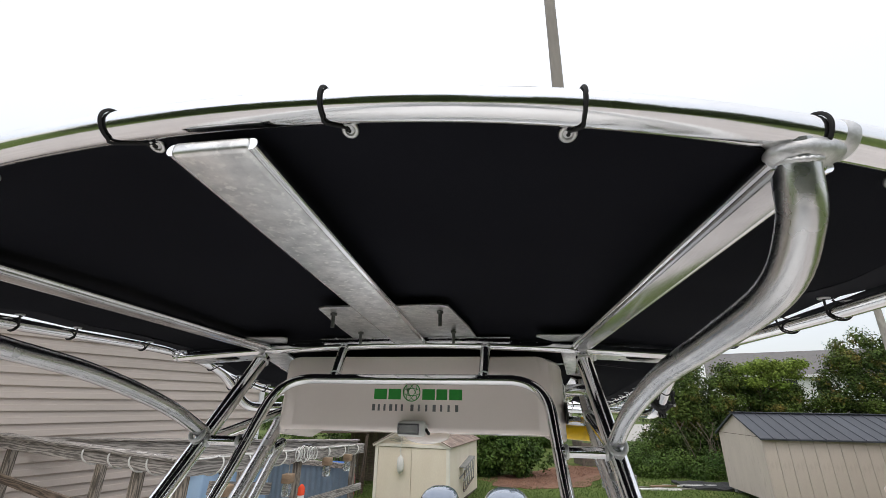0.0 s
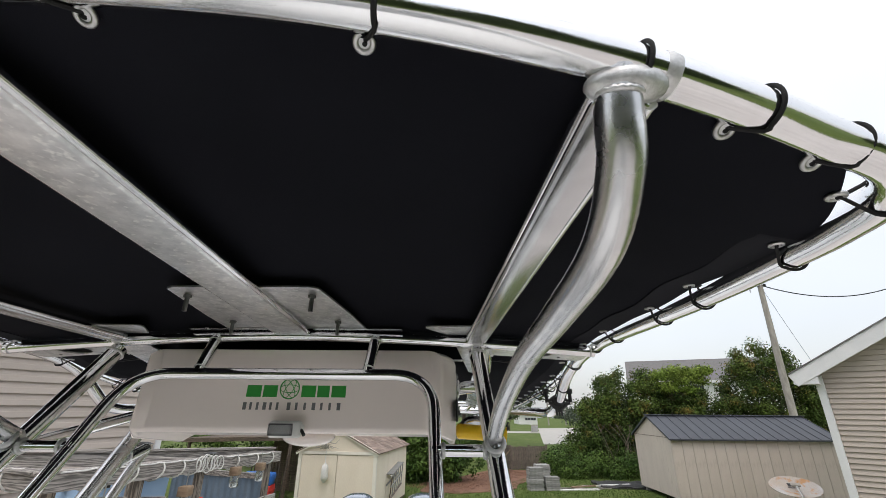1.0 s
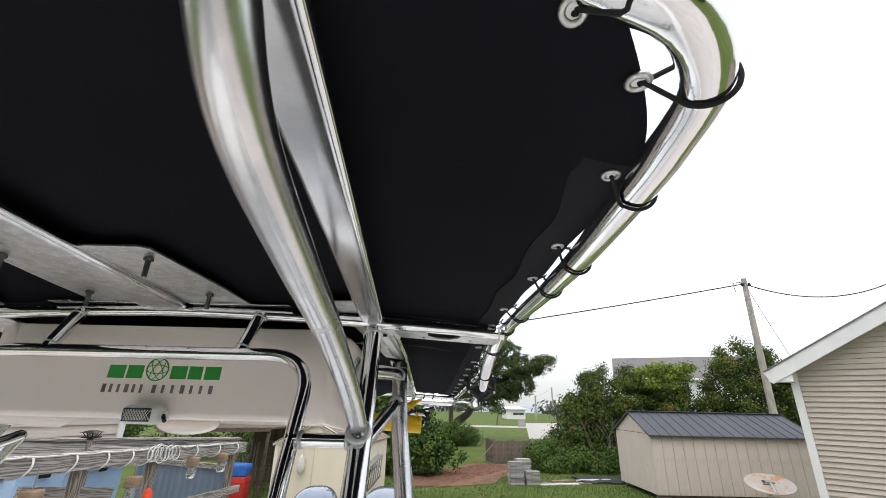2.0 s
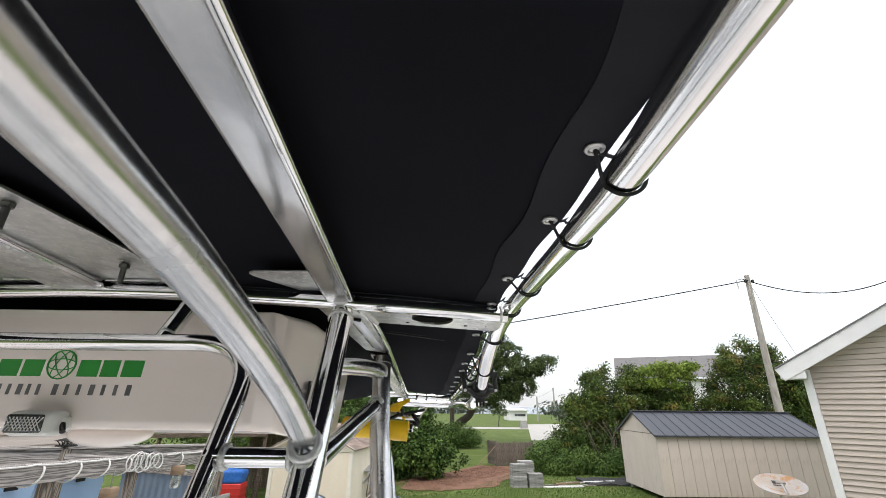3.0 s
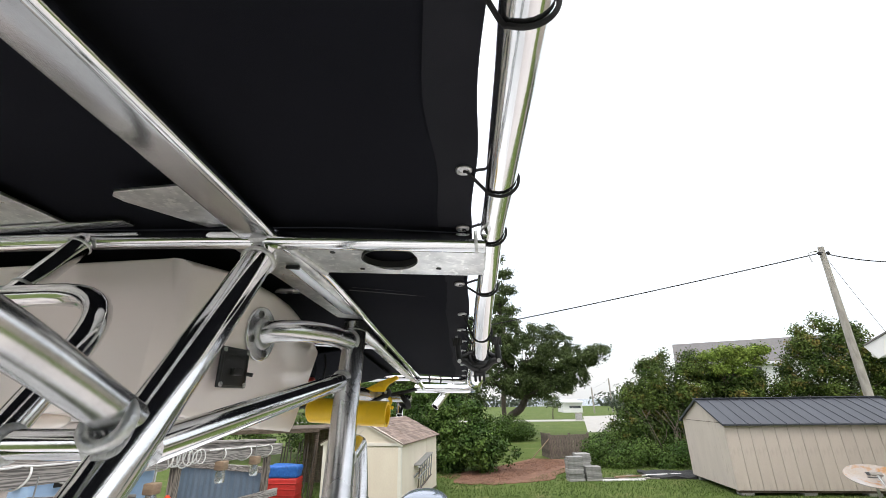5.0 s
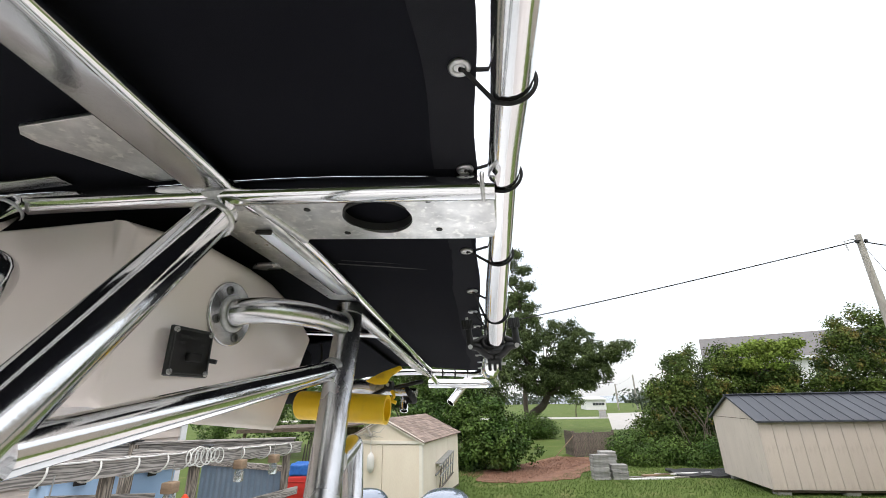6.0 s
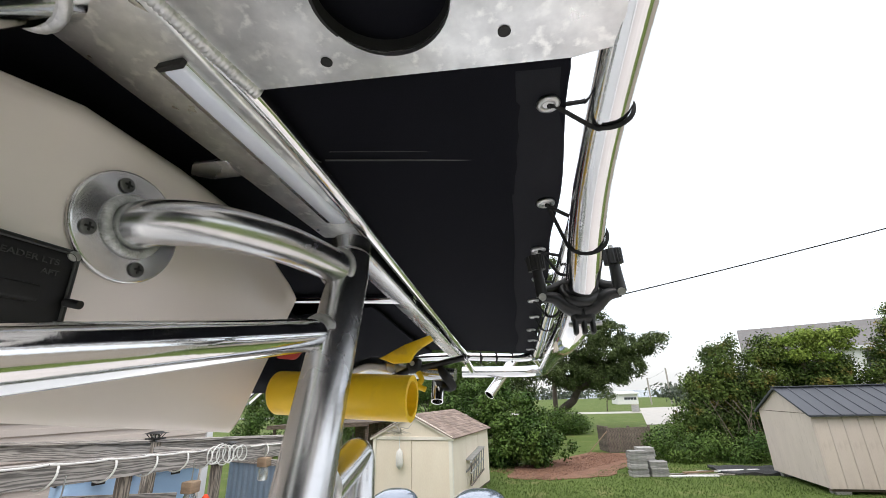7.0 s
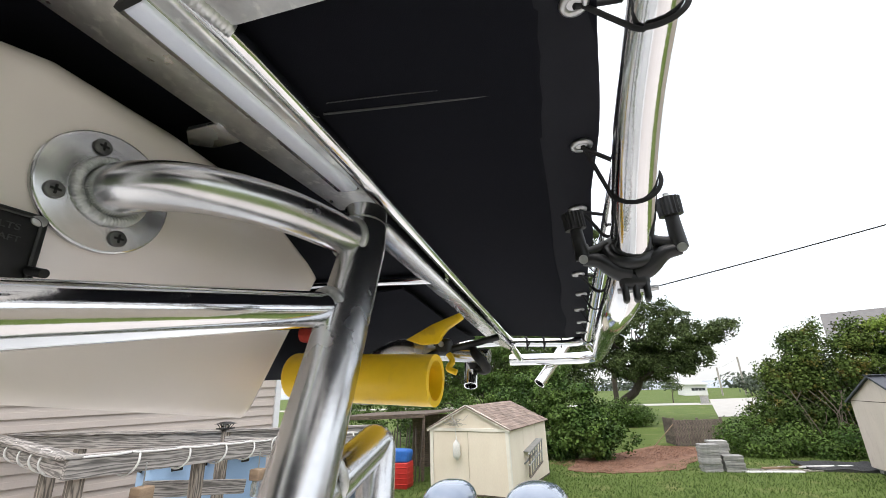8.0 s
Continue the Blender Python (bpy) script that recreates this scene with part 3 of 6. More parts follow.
    for dx, dy in ((-0.118, -0.034), (-0.078, 0.054), (0.098, -0.046), (0.10, 0.052)):
        bm = disc(bmesh.new(), Matrix.Translation((cx + s * dx, cy + dy, zz(cx + s * dx, cy + dy) - 0.001)), 0.006, 0.002, 16)
        part("bolt_hole", bm, M_rubber, plate, "dark bolt hole")
    # struts that hang the arch from the crossbar
    pipe("arch_strut", [(s * 0.308, -0.104, 3.220), (s * 0.316, -0.006, 3.368)], 0.0215)
    weld((s * 0.310, -0.090, 3.242), (0, 0.66, 1), 0.0200, 0.004)
    weld((s * 0.316, -0.018, 3.351), (0, 0.66, 1), 0.0200, 0.004)

# arch in front of the electronics box
arch = rounded([(-0.80, -1.42, DECK_Z), (-0.575, -0.375, 2.82), (-0.545, -0.104, 3.222), (0.545, -0.104, 3.222), (0.575, -0.375, 2.82), (0.80, -1.42, DECK_Z)], 0.15, 9)
pipe("grab_arch", arch, 0.0205, n=20)
# mounting plate under the centre beam, with bolts through it
flat(part("centre_plate", prism([(-0.225, -0.49), (-0.20, -0.505), (0.20, -0.505), (0.225, -0.49), (0.262, -0.20), (0.275, -0.02), (-0.275, -0.02), (-0.262, -0.20)], 0.007, pose(0, -0.5, 3.4315, -3.6) @ Matrix.Translation((0, 0.5, 0)), 0.001), M_plate, top, "galvanised-looking mounting plate"))
for x, y in ((-0.19, -0.44), (0.19, -0.44), (-0.195, -0.14), (0.195, -0.14)):
    z = 3.4315 - 0.063 * (y + 0.5)
    bolt = part("bolt", disc(bmesh.new(), Matrix.Translation((x, y, z - 0.052)), 0.0065, 0.055, 12), M_bolt, top, "threaded bolt hanging down")
    part("nut", disc(bmesh.new(), Matrix.Translation((x, y, z - 0.010)), 0.0115, 0.009, 6), M_bolt, bolt)
for x0, x1 in ((-0.42, -0.07), (0.07, 0.42)):
    flat(part("hinge_strip", box((x1 - x0, 0.03, 0.006), ((x0 + x1) / 2, -0.022, 3.3975), 0.001), M_satin, top))

# rod holders and the launcher pipe behind
pipe("launcher_pipe", curve_through([(0.660, 0.668, 2.966), (0.664, 0.666, 3.005), (0.686, 0.663, 3.040), (0.728, 0.660, 3.056), (0.768, 0.654, 3.053), (0.791, 0.651, 3.048)], 6), 0.0225, M_satin, n=22)
pipe("launcher_pipe", [(0.774, 0.651, 3.051), (0.826, 0.648, 3.046), (0.906, 0.643, 3.037)], 0.0125, M_satin)
pipe("launcher_pipe", curve_through([(-0.37, 1.24, 2.96), (-0.40, 1.23, 3.05), (-0.45, 1.22, 3.098), (-0.53, 1.21, 3.098), (-0.66, 1.20, 3.082), (-0.72, 1.19, 3.074)], 6), 0.021, M_satin)
for x, y in ((0.87, 1.93), (-0.87, 1.93), (0.3, 1.76), (-0.3, 1.76)):
    part("rod_holder", tube([(x + 0.07, y + 0.09, 3.165), (x - 0.055, y - 0.03, 2.995)], 0.024, n=18, hollow=0.003), M_alu, top, "open aluminium rod holder")
part("rod_holder", tube([(0.866, 0.671, 3.034), (0.869, 0.648, 2.991)], 0.0116, n=18, hollow=0.002), M_alu, top, "short open rod holder")

# ---- canvas ----
canvas = thing("canvas_top", "black canvas shade laced inside the aluminium frame", "canvas shade")


def edge_x(y):
    """Half width of the canvas, which narrows in a scallop between the eyelets."""
    if y < -1.02:
        return 1.194 - 0.105 * ((-1.02 - y) / 0.31) ** 2.2
    return float(np.interp(y, [-1.02, -0.66, -0.46, -0.18, 0.0, 0.24, 0.41, 0.8, 1.5], [1.192, 1.200, 1.180, 1.158, 1.145, 1.122, 1.110, 1.085, 1.045])) + 0.003 * math.sin(y * 21)


def canvas_patch(y0, y1, ny, nx, shift=0.0, inset=0.0):
    bm = bmesh.new()
    grid = []
    for u in np.linspace(0, 1, ny):
        y = y0 + (y1 - y0) * u ** 1.5
        w = edge_x(y) - inset
        row = []
        for k in range(nx):
            x = w * (2 * k / (nx - 1) - 1)
            yy = y + (hoop_point(x).y + 1.33) * max(0.0, (-0.9 - y) / 0.43)
            row.append(bm.verts.new((x, yy, canvas_z(x, yy) + shift + 0.0025 * math.sin(x * 9 + y * 5))))
        grid.append(row)
    for a, b in zip(grid, grid[1:]):
        for k in range(nx - 1):
            bm.faces.new((a[k], a[k + 1], b[k + 1], b[k]))
    bmesh.ops.recalc_face_normals(bm, faces=bm.faces)
    made = bmesh.ops.extrude_face_region(bm, geom=list(bm.faces))
    bmesh.ops.translate(bm, vec=(0, 0, 0.003), verts=[v for v in made["geom"] if isinstance(v, bmesh.types.BMVert)])
    bmesh.ops.recalc_face_normals(bm, faces=bm.faces)
    return bm


part("canvas_panel", canvas_patch(-1.33, 0.02, 52, 61), M_canvas, canvas)
part("canvas_panel", canvas_patch(0.025, 1.46, 26, 61), M_canvas, canvas)


def hem_strip(s, y0, y1, width=0.062, wob=0.0022):
    bm = bmesh.new()
    rows = []
    for y in np.linspace(y0, y1, 60):
        a, b = edge_x(y) + 0.001, edge_x(y) - width - wob * math.sin(y * 19 + 1) * 2
        rows.append([bm.verts.new((s * x, y, canvas_z(x, y) - 0.0022 - d)) for x, d in ((a, 0), ((a + b) / 2, 0.0008), (b, 0), (b, -0.003), (a, -0.003))])
    for p, q in zip(rows, rows[1:]):
        for k in range(5):
            bm.faces.new((p[k], p[(k + 1) % 5], q[(k + 1) % 5], q[k]))
    bmesh.ops.recalc_face_normals(bm, faces=bm.faces)
    return bm


for s in SIDES:
    part("hem", hem_strip(s, -1.0, 0.0), M_hem, canvas, "doubled canvas hem")
    part("hem", hem_strip(s, 0.20, 1.45), M_hem, canvas, "doubled canvas hem")
# seams of grey thread across the aft panel
for s in SIDES:
    bm = bmesh.new()
    for k in range(46):
        x = 0.815 + 0.245 * k / 45
        block(bm, (0.0042, 0.0010, 0.0010), Matrix.Translation((s * x, 0.296 + 0.10 * (x - 0.9), canvas_z(x, 0.288) + 0.0025 * math.sin(x * 9 + 1.44) - 0.0030)))
    part("stitching", bm, M_thread, canvas, "grey stitching")
    part("seam", tube([(s * x, 0.308 + 0.10 * (x - 0.9) + 0.003 * math.sin(9 * x), canvas_z(x, 0.305) + 0.0025 * math.sin(x * 9 + 1.52) - 0.0026) for x in np.linspace(0.80, 1.062, 24)], 0.0014, n=6), M_thread, canvas)
    part("web_tab", prism([(0.0, 0.0), (0.05, -0.004), (0.075, 0.02), (0.05, 0.04), (0.0, 0.042)], 0.006, Matrix.Translation((s * 0.672, 0.262, 3.312)) @ Matrix.Diagonal((-s, 1, 1, 1)), 0.001), M_satin, top, "small tab on the web plate")

laces = thing("lacing", "black shock cord loops tying canvas to frame", "cord")


def eyelet(x, y, tie, tilt=0.0):
    """A metal eyelet in the canvas, and the cord loop from it round the rail at tie."""
    z = canvas_z(x, min(y, 1.7)) - 0.004
    g = part("eyelet", ring(pose(x, y, z, tilt), 0.0098, 0.0037, 20, 8), M_steel, canvas, "stainless eyelet")
    # white disc paints the bright sky; the canvas has no opening here
    part("eyelet_hole", disc(bmesh.new(), pose(x, y, z - 0.0008, tilt), 0.0068, 0.001, 16), M_trim, g, "pale disc standing for the sky through the eyelet")
    c, d, rad = Vector(tie[0]), Vector(tie[1]).normalized(), tie[2]
    e = Vector((x, y, z - 0.003))
    v = e - c
    v = (v - d * v.dot(d)).normalized()
    w = d.cross(v)
    pts = [e]
    steps = 14
    for k in range(steps + 1):
        a = radians(42) + radians(276) * k / steps
        pts.append(c + (v * math.cos(a) + w * math.sin(a)) * (rad + 0.003) + d * (0.008 * (k / steps - 0.5)))
    pts.append(e + Vector((0, 0, 0.006)))
    part("cord_loop", tube(curve_through(pts, 2), 0.0027, n=8), M_cord, laces)


def hoop_tie(x):
    p, q = hoop_point(x), hoop_point(x + 0.01)
    return (p, q - p, R_RAIL)


for x, lean in ((-1.055, -0.035), (-0.93, -0.035), (-0.80, -0.011), (-0.45, -0.06), (-0.125, -0.06), (0.20, -0.03), (0.511, 0.015), (0.800, 0.011), (0.93, 0.035), (1.055, 0.035)):
    eyelet(x, hoop_point(x).y + 0.024, hoop_tie(x + lean), -34)
for s in SIDES:
    eyelet(s * 1.136, -1.138, ((s * 1.194, -1.148, 3.382), (s * 0.40, 1, 0), R_RAIL))
    for y in (-0.975, -0.685, -0.495, -0.188, 0.0, 0.242, 0.408):
        eyelet(s * (edge_x(y) - 0.018), y, ((s * rail_at(y + 0.026).x, y + 0.026, rail_at(y + 0.026).z), (0, 1, -0.06 if y < 0.1 else -0.3), R_RAIL))
    for k in range(7):
        y = 0.56 + 0.135 * k
        f = (y - 0.637) / 0.84
        eyelet(s * (edge_x(y) - 0.018), y, ((s * (1.117 - 0.070 * f), y + 0.015, 3.206 - 0.083 * f), (0, 1, -0.1), 0.015))
    for k in range(5):
        x = 0.78 + 0.06 * k
        part("cord_loop", ring(pose(s * x, 1.486, 3.134, 0, 90, 12), 0.022, 0.003, 14, 6), M_cord, laces)

# ---- electronics box and what is on it ----
ebox = thing("electronics_box", "cream gelcoat electronics box hung under the top", "electronics box")
bm = bmesh.new()
prof = [(0.0, 3.020), (-0.012, 3.036), (-0.002, 3.235), (0.0, 3.322), (0.12, 3.324), (0.25, 3.319), (0.34, 3.306), (0.40, 3.286), (0.455, 3.254), (0.515, 3.212), (0.542, 3.185), (0.425, 2.975), (0.405, 2.958), (0.10, 2.994)]
ends = []
for x, drop, inset in ((-0.630, 0.050, 0.012), (-0.625, 0.034, 0.004), (-0.614, 0.018, 0.0), (-0.588, 0.005, 0.0), (-0.557, 0.0, 0.0), (0.557, 0.0, 0.0), (0.588, 0.005, 0.0), (0.614, 0.018, 0.0), (0.625, 0.034, 0.004), (0.630, 0.050, 0.012)):
    row = []
    for y, z in prof:
        f = min(max((z - 3.17) / 0.15, 0.0), 1.0)
        if z < 3.0:
            z += 0.032 * min(max((0.614 - abs(x)) / 0.05, 0.0), 1.0)
        row.append(bm.verts.new((x * (1 - 0.075 * min(max((0.10 - y) / 0.10, 0.0), 1.0)), y + (inset if y < 0.1 else -inset), z - drop * f + (0.5 * inset if z < 3.1 else 0.0))))
    ends.append(row)
for a, b in zip(ends, ends[1:]):
    for k in range(len(a)):
        j = (k + 1) % len(a)
        bm.faces.new((a[k], a[j], b[j], b[k]))
for end in (ends[0], ends[-1]):
    bm.faces.new([end[k] for k in (0, 1, 2, 3, 4, 13)])
    bm.faces.new(end[4:])
bmesh.ops.recalc_face_normals(bm, faces=bm.faces)
bmesh.ops.bevel(bm, geom=[e for e in bm.edges if e.calc_face_angle(0) > 0.6 and e.calc_length() > 0.03], offset=0.008, segments=3, affect="EDGES", profile=0.5)
part("box_shell", bm, M_gel, ebox)
dome = bmesh.new()
bmesh.ops.create_uvsphere(dome, u_segments=24, v_segments=12, radius=1.0, matrix=Matrix.Translation((0.03, 0.20, 3.000)) @ Matrix.Diagonal((0.105, 0.10, 0.038, 1)))
part("dome_light", dome, M_gel, ebox, "cream moulded bump under the box")
# the maker's mark, as plain shapes
mark = thing("box_marking", "green and grey vinyl maker's mark on the box", "marking")


def face_y(z):
    """Where the front of the box stands at a height."""
    return -0.012 + (z - 3.03) / 0.205 * 0.012 - 0.0006


Y_M = face_y(3.176) - 0.0022


def mark_bar(name, x0, x1, z0, z1, mat):
    flat(part(name, box((x1 - x0, 0.002, z1 - z0), ((x0 + x1) / 2, face_y((z0 + z1) / 2), (z0 + z1) / 2), 0.0, (-3.3, 0, 0)), mat, mark))


for x0, x1 in ((-0.163, -0.107), (-0.100, -0.046), (0.046, 0.100), (0.106, 0.152), (0.160, 0.214)):
    mark_bar("green_bar", x0, x1, 3.146, 3.206, M_green)
part("green_ring", ring(pose(0.0, Y_M, 3.176, 90), 0.036, 0.0022, 28, 6), M_green, mark)
for a in (0, 60, 120):
    part("green_ring", sweep(bmesh.new(), [(0.037 * math.cos(t) * math.cos(radians(a)) - 0.014 * math.sin(t) * math.sin(radians(a)), Y_M, 3.176 + 0.037 * math.cos(t) * math.sin(radians(a)) + 0.014 * math.sin(t) * math.cos(radians(a))) for t in np.linspace(0, 2 * math.pi, 28, endpoint=False)], 0.0013, 6, closed=True), M_green, mark)
for x0, count in ((-0.168, 6), (-0.002, 7)):
    for k in range(count):
        w = 0.009 if k % 3 else 0.013
        mark_bar("grey_bar", x0 + 0.0312 * k * (0.8 if count == 6 else 1.0), x0 + 0.0312 * k * (0.8 if count == 6 else 1.0) + w, 3.101, 3.127, M_grey)

lamp = thing("spreader_light", "small white spreader light with a clear faceted lens", "light", at=(0.018, 0.012, 0.0))
part("housing", box((0.112, 0.055, 0.056), (-0.005, -0.045, 3.036), 0.012), M_white, lamp)
part("lens", box((0.088, 0.006, 0.040), (-0.013, -0.0735, 3.036), 0.004), M_ledglass, lamp, "clear faceted lens")
part("bracket", box((0.012, 0.05, 0.03), (0.05, -0.02, 3.036), 0.004), M_white, lamp)
part("knob", tube([(0.05, -0.04, 3.036), (0.068, -0.055, 3.018)], 0.006, n=12), M_black, lamp, "black thumb screw")
for k in range(9):
    for lean in (-35, 35):
        bm = bmesh.new()
        block(bm, (0.0014, 0.003, 0.036), Matrix.Translation((-0.047 + 0.0085 * k, -0.0765, 3.036)) @ pose(0, 0, 0, 0, lean, 0))
        part("lens_rib", bm, M_trim, lamp, "pale facet ridge")

# flanged pipe from the box side to the aft leg, both sides
for s in SIDES:
    fl = thing("flanged_pipe", "satin aluminium pipe bolted to the box by a round flange", "pipe", "flanged pipes at the box")
    bm = disc(bmesh.new(), aim((s * 0.630, 0.182, 3.187), (s, 0, 0)), 0.063, 0.008, 40, 0.003)
    flange = part("flange", bm, M_satin, fl)
    for a in (20, 110, 200, 290):
        c = Vector((s * 0.638, 0.182 + 0.047 * math.cos(radians(a)), 3.186 + 0.047 * math.sin(radians(a))))
        bm = disc(bmesh.new(), aim(c, (s, 0, 0)), 0.0085, 0.0035, 18, 0.0015)
        part("screw", bm, M_bolt, flange)
        bm = bmesh.new()
        block(bm, (0.002, 0.009, 0.002), Matrix.Translation(c + Vector((s * 0.0035, 0, 0))))
        block(bm, (0.002, 0.002, 0.009), Matrix.Translation(c + Vector((s * 0.0035, 0, 0))))
        part("screw_slot", bm, M_rubber, flange)
    part("pipe", tube(curve_through([(s * 0.632, 0.182, 3.186), (s * 0.664, 0.192, 3.193), (s * 0.706, 0.228, 3.198), (s * 0.742, 0.300, 3.200), (s * 0.760, 0.37, 3.198), (s * 0.770, 0.445, 3.196)], 6), 0.0265, n=22), M_satin, fl)
    m = aim((s * 0.6405, 0.183, 3.187), (s, 0, 0))
    part("weld", sweep(bmesh.new(), [m @ Vector((0.031 * math.cos(math.pi * i / 120), 0.031 * math.sin(math.pi * i / 120), 0)) for i in range(240)], [0.0055 * (1 + 0.06 * math.sin(i * math.pi / 2)) for i in range(240)], 8, closed=True), M_weld, fl)
    m = aim((s * 0.766, 0.422, 3.197), (0.12 * s, 1, 0))
    part("weld", sweep(bmesh.new(), [m @ Vector((0.028 * math.cos(math.pi * i / 120), 0.028 * math.sin(math.pi * i / 120), 0)) for i in range(240)], [0.005 * (1 + 0.06 * math.sin(i * math.pi / 2)) for i in range(240)], 8, closed=True), M_weld, fl)

# switch panel on the box side
sw = thing("switch_panel", "black switch panel screwed to the box side", "switch panel")
sw.matrix_world = Matrix.Translation((0.6345, 0.094, 3.104)) @ Matrix.Diagonal((0.8, 1.0, 0.82, 1)) @ Matrix.Translation((-0.6205, -0.075, -3.096))
part("backing", box((0.008, 0.098, 0.098), (0.620, 0.075, 3.096), 0.003), M_black, sw)
part("rim", sweep(bmesh.new(), rounded([(0.6255, 0.075, 3.139), (0.6255, 0.118, 3.139), (0.6255, 0.118, 3.053), (0.6255, 0.032, 3.053), (0.6255, 0.032, 3.139), (0.6255, 0.075, 3.139)], 0.008)[:-1], 0.0012, 6, closed=True), M_thread, sw, "pale printed rim")
part("rocker_switch", box((0.014, 0.03, 0.018), (0.628, 0.078, 3.086), 0.003, (0, 0, 0)), M_rubber, sw)
part("toggle", tube([(0.627, 0.118, 3.083), (0.640, 0.124, 3.080)], 0.005, n=12), M_black, sw)
for dy in (-0.041, 0.041):
    for dz in (-0.041, 0.041):
        part("screw", disc(bmesh.new(), aim((0.6235, 0.075 + dy, 3.096 + dz), (1, 0, 0)), 0.006, 0.003, 16, 0.001), M_steel, sw)


def words(text, size, m, mat, parent):
    cu = bpy.data.curves.new("lettering", "FONT")
    cu.body, cu.size, cu.extrude, cu.align_x = text, size, 0.0004, "CENTER"
    tmp = bpy.data.objects.new("lettering", cu)
    me = bpy.data.meshes.new_from_object(tmp)
    bpy.data.objects.remove(tmp)
    me.transform(m)
    me.materials.append(mat)
    ob = new("lettering", me)
    ob.parent = parent
    return ob


face = Matrix(((0, 0, 1, 0.6250), (1, 0, 0, 0.0), (0, 1, 0, 0.0), (0, 0, 0, 1)))
words("SPREADER LTS", 0.0095, Matrix.Translation((0, 0.075, 3.122)) @ face, M_thread, sw)
words("FWD", 0.0085, Matrix.Translation((0, 0.050, 3.110)) @ face, M_thread, sw)
words("AFT", 0.0085, Matrix.Translation((0, 0.100, 3.110)) @ face, M_thread, sw)

# LED strip on the web plate
led = thing("led_strip", "clear LED strip light stuck to the web plate", "light")
UP_L = (0.14, 0, 1)
part("lens", bar((0.7310, 0.112, 3.3250), (0.7600, 0.428, 3.2790), 0.030, 0.010, 0.004, up=UP_L), M_led, led)
part("end_cap", bar((0.7307, 0.107, 3.3257), (0.7311, 0.113, 3.3248), 0.034, 0.012, 0.001, up=UP_L), M_rubber, led, "dark end cap")
part("base", bar((0.7255, 0.110, 3.3288), (0.7545, 0.432, 3.2820), 0.042, 0.005, 0.0015, up=UP_L), M_satin, led, "aluminium strip base")

# clamp on the rail's jog
cl = thing("rail_clamp", "black plastic pole clamp with two thumb screws", "clamp")
c0 = Vector((1.134, 0.502, 3.150))
cl.matrix_world = Matrix.Translation(c0) @ Matrix.Scale(0.88, 4) @ Matrix.Translation(-c0)
part("jaw", ring(aim(c0, (-0.08, 0.8, -0.6)), 0.0305, 0.009, 24, 10), M_black, cl)
for s in (-1, 1):
    e = c0 + Vector((s * 0.064, -0.014, -0.010))
    part("arm", tube(curve_through([c0 + Vector((s * 0.004, -0.004, -0.036)), c0 + Vector((s * 0.022, -0.008, -0.030)), c0 + Vector((s * 0.042, -0.012, -0.014)), e], 4), [0.015 - 0.0005 * k for k in range(13)], n=10), M_black, cl)
    part("arm", tube(curve_through([c0 + Vector((s * 0.030, 0.004, 0.014)), c0 + Vector((s * 0.046, -0.006, 0.004)), e + Vector((0, 0, 0.010))], 4), 0.0085, n=10), M_black, cl)
    k0 = e + Vector((s * 0.006 if s < 0 else -0.004, -0.006, 0.060))
    scr = part("thumb_screw", tube([e, e.lerp(k0, 0.55), k0], [0.011, 0.0095, 0.0085], n=14), M_black, cl)
    bm = bmesh.new()
    bmesh.ops.create_cone(bm, cap_ends=True, segments=36, radius1=0.0150, radius2=0.0155, depth=0.026, matrix=aim(k0, k0 - e))
    for i, v in enumerate(bm.verts):
        d = v.co - k0
        d -= (k0 - e).normalized() * d.dot((k0 - e).normalized())
        v.co += d * (0.06 if (i // 2) % 2 else -0.05)
    flat(part("knurled_knob", bm, M_black, scr))
    part("thread", tube([k0.lerp(e, -0.20), k0.lerp(e, -0.34)], 0.0042, n=10), M_steel, scr, "steel thread end")
    part("pivot", disc(bmesh.new(), aim(e + Vector((0, -0.010, -0.002)), (0, -1, -0.2)), 0.0065, 0.004, 14), M_steel, cl)
part("mount_block", box((0.040, 0.026, 0.026), (c0.x, c0.y - 0.002, c0.z - 0.046), 0.008), M_black, cl)
for k in range(3):
    part("mount_fin", box((0.0085, 0.024, 0.030), (c0.x - 0.014 + 0.014 * k, c0.y - 0.002, c0.z - 0.062), 0.004), M_black, cl)
part("cross_bolt", tube([(c0.x - 0.024, c0.y + 0.004, c0.z - 0.058), (c0.x + 0.03, c0.y + 0.004, c0.z - 0.058)], 0.004, n=10), M_steel, cl)

# yellow hollow tube between the aft legs
yt = thing("yellow_tube", "scuffed yellow hollow plastic tube behind the leg", "plastic tube")
part("tube_body", tube([(0.650, 0.478, 3.013), (0.74, 0.478, 3.007), (0.872, 0.478, 2.999)], 0.0335, n=36, hollow=0.008), M_yellow, yt)
capm = bmesh.new()
bmesh.ops.create_uvsphere(capm, u_segments=24, v_segments=12, radius=1.0, matrix=Matrix.Translation((0.650, 0.478, 3.013)) @ Matrix.Diagonal((0.015, 0.0335, 0.0335, 1)))
part("end_cap", capm, M_yellow, yt)

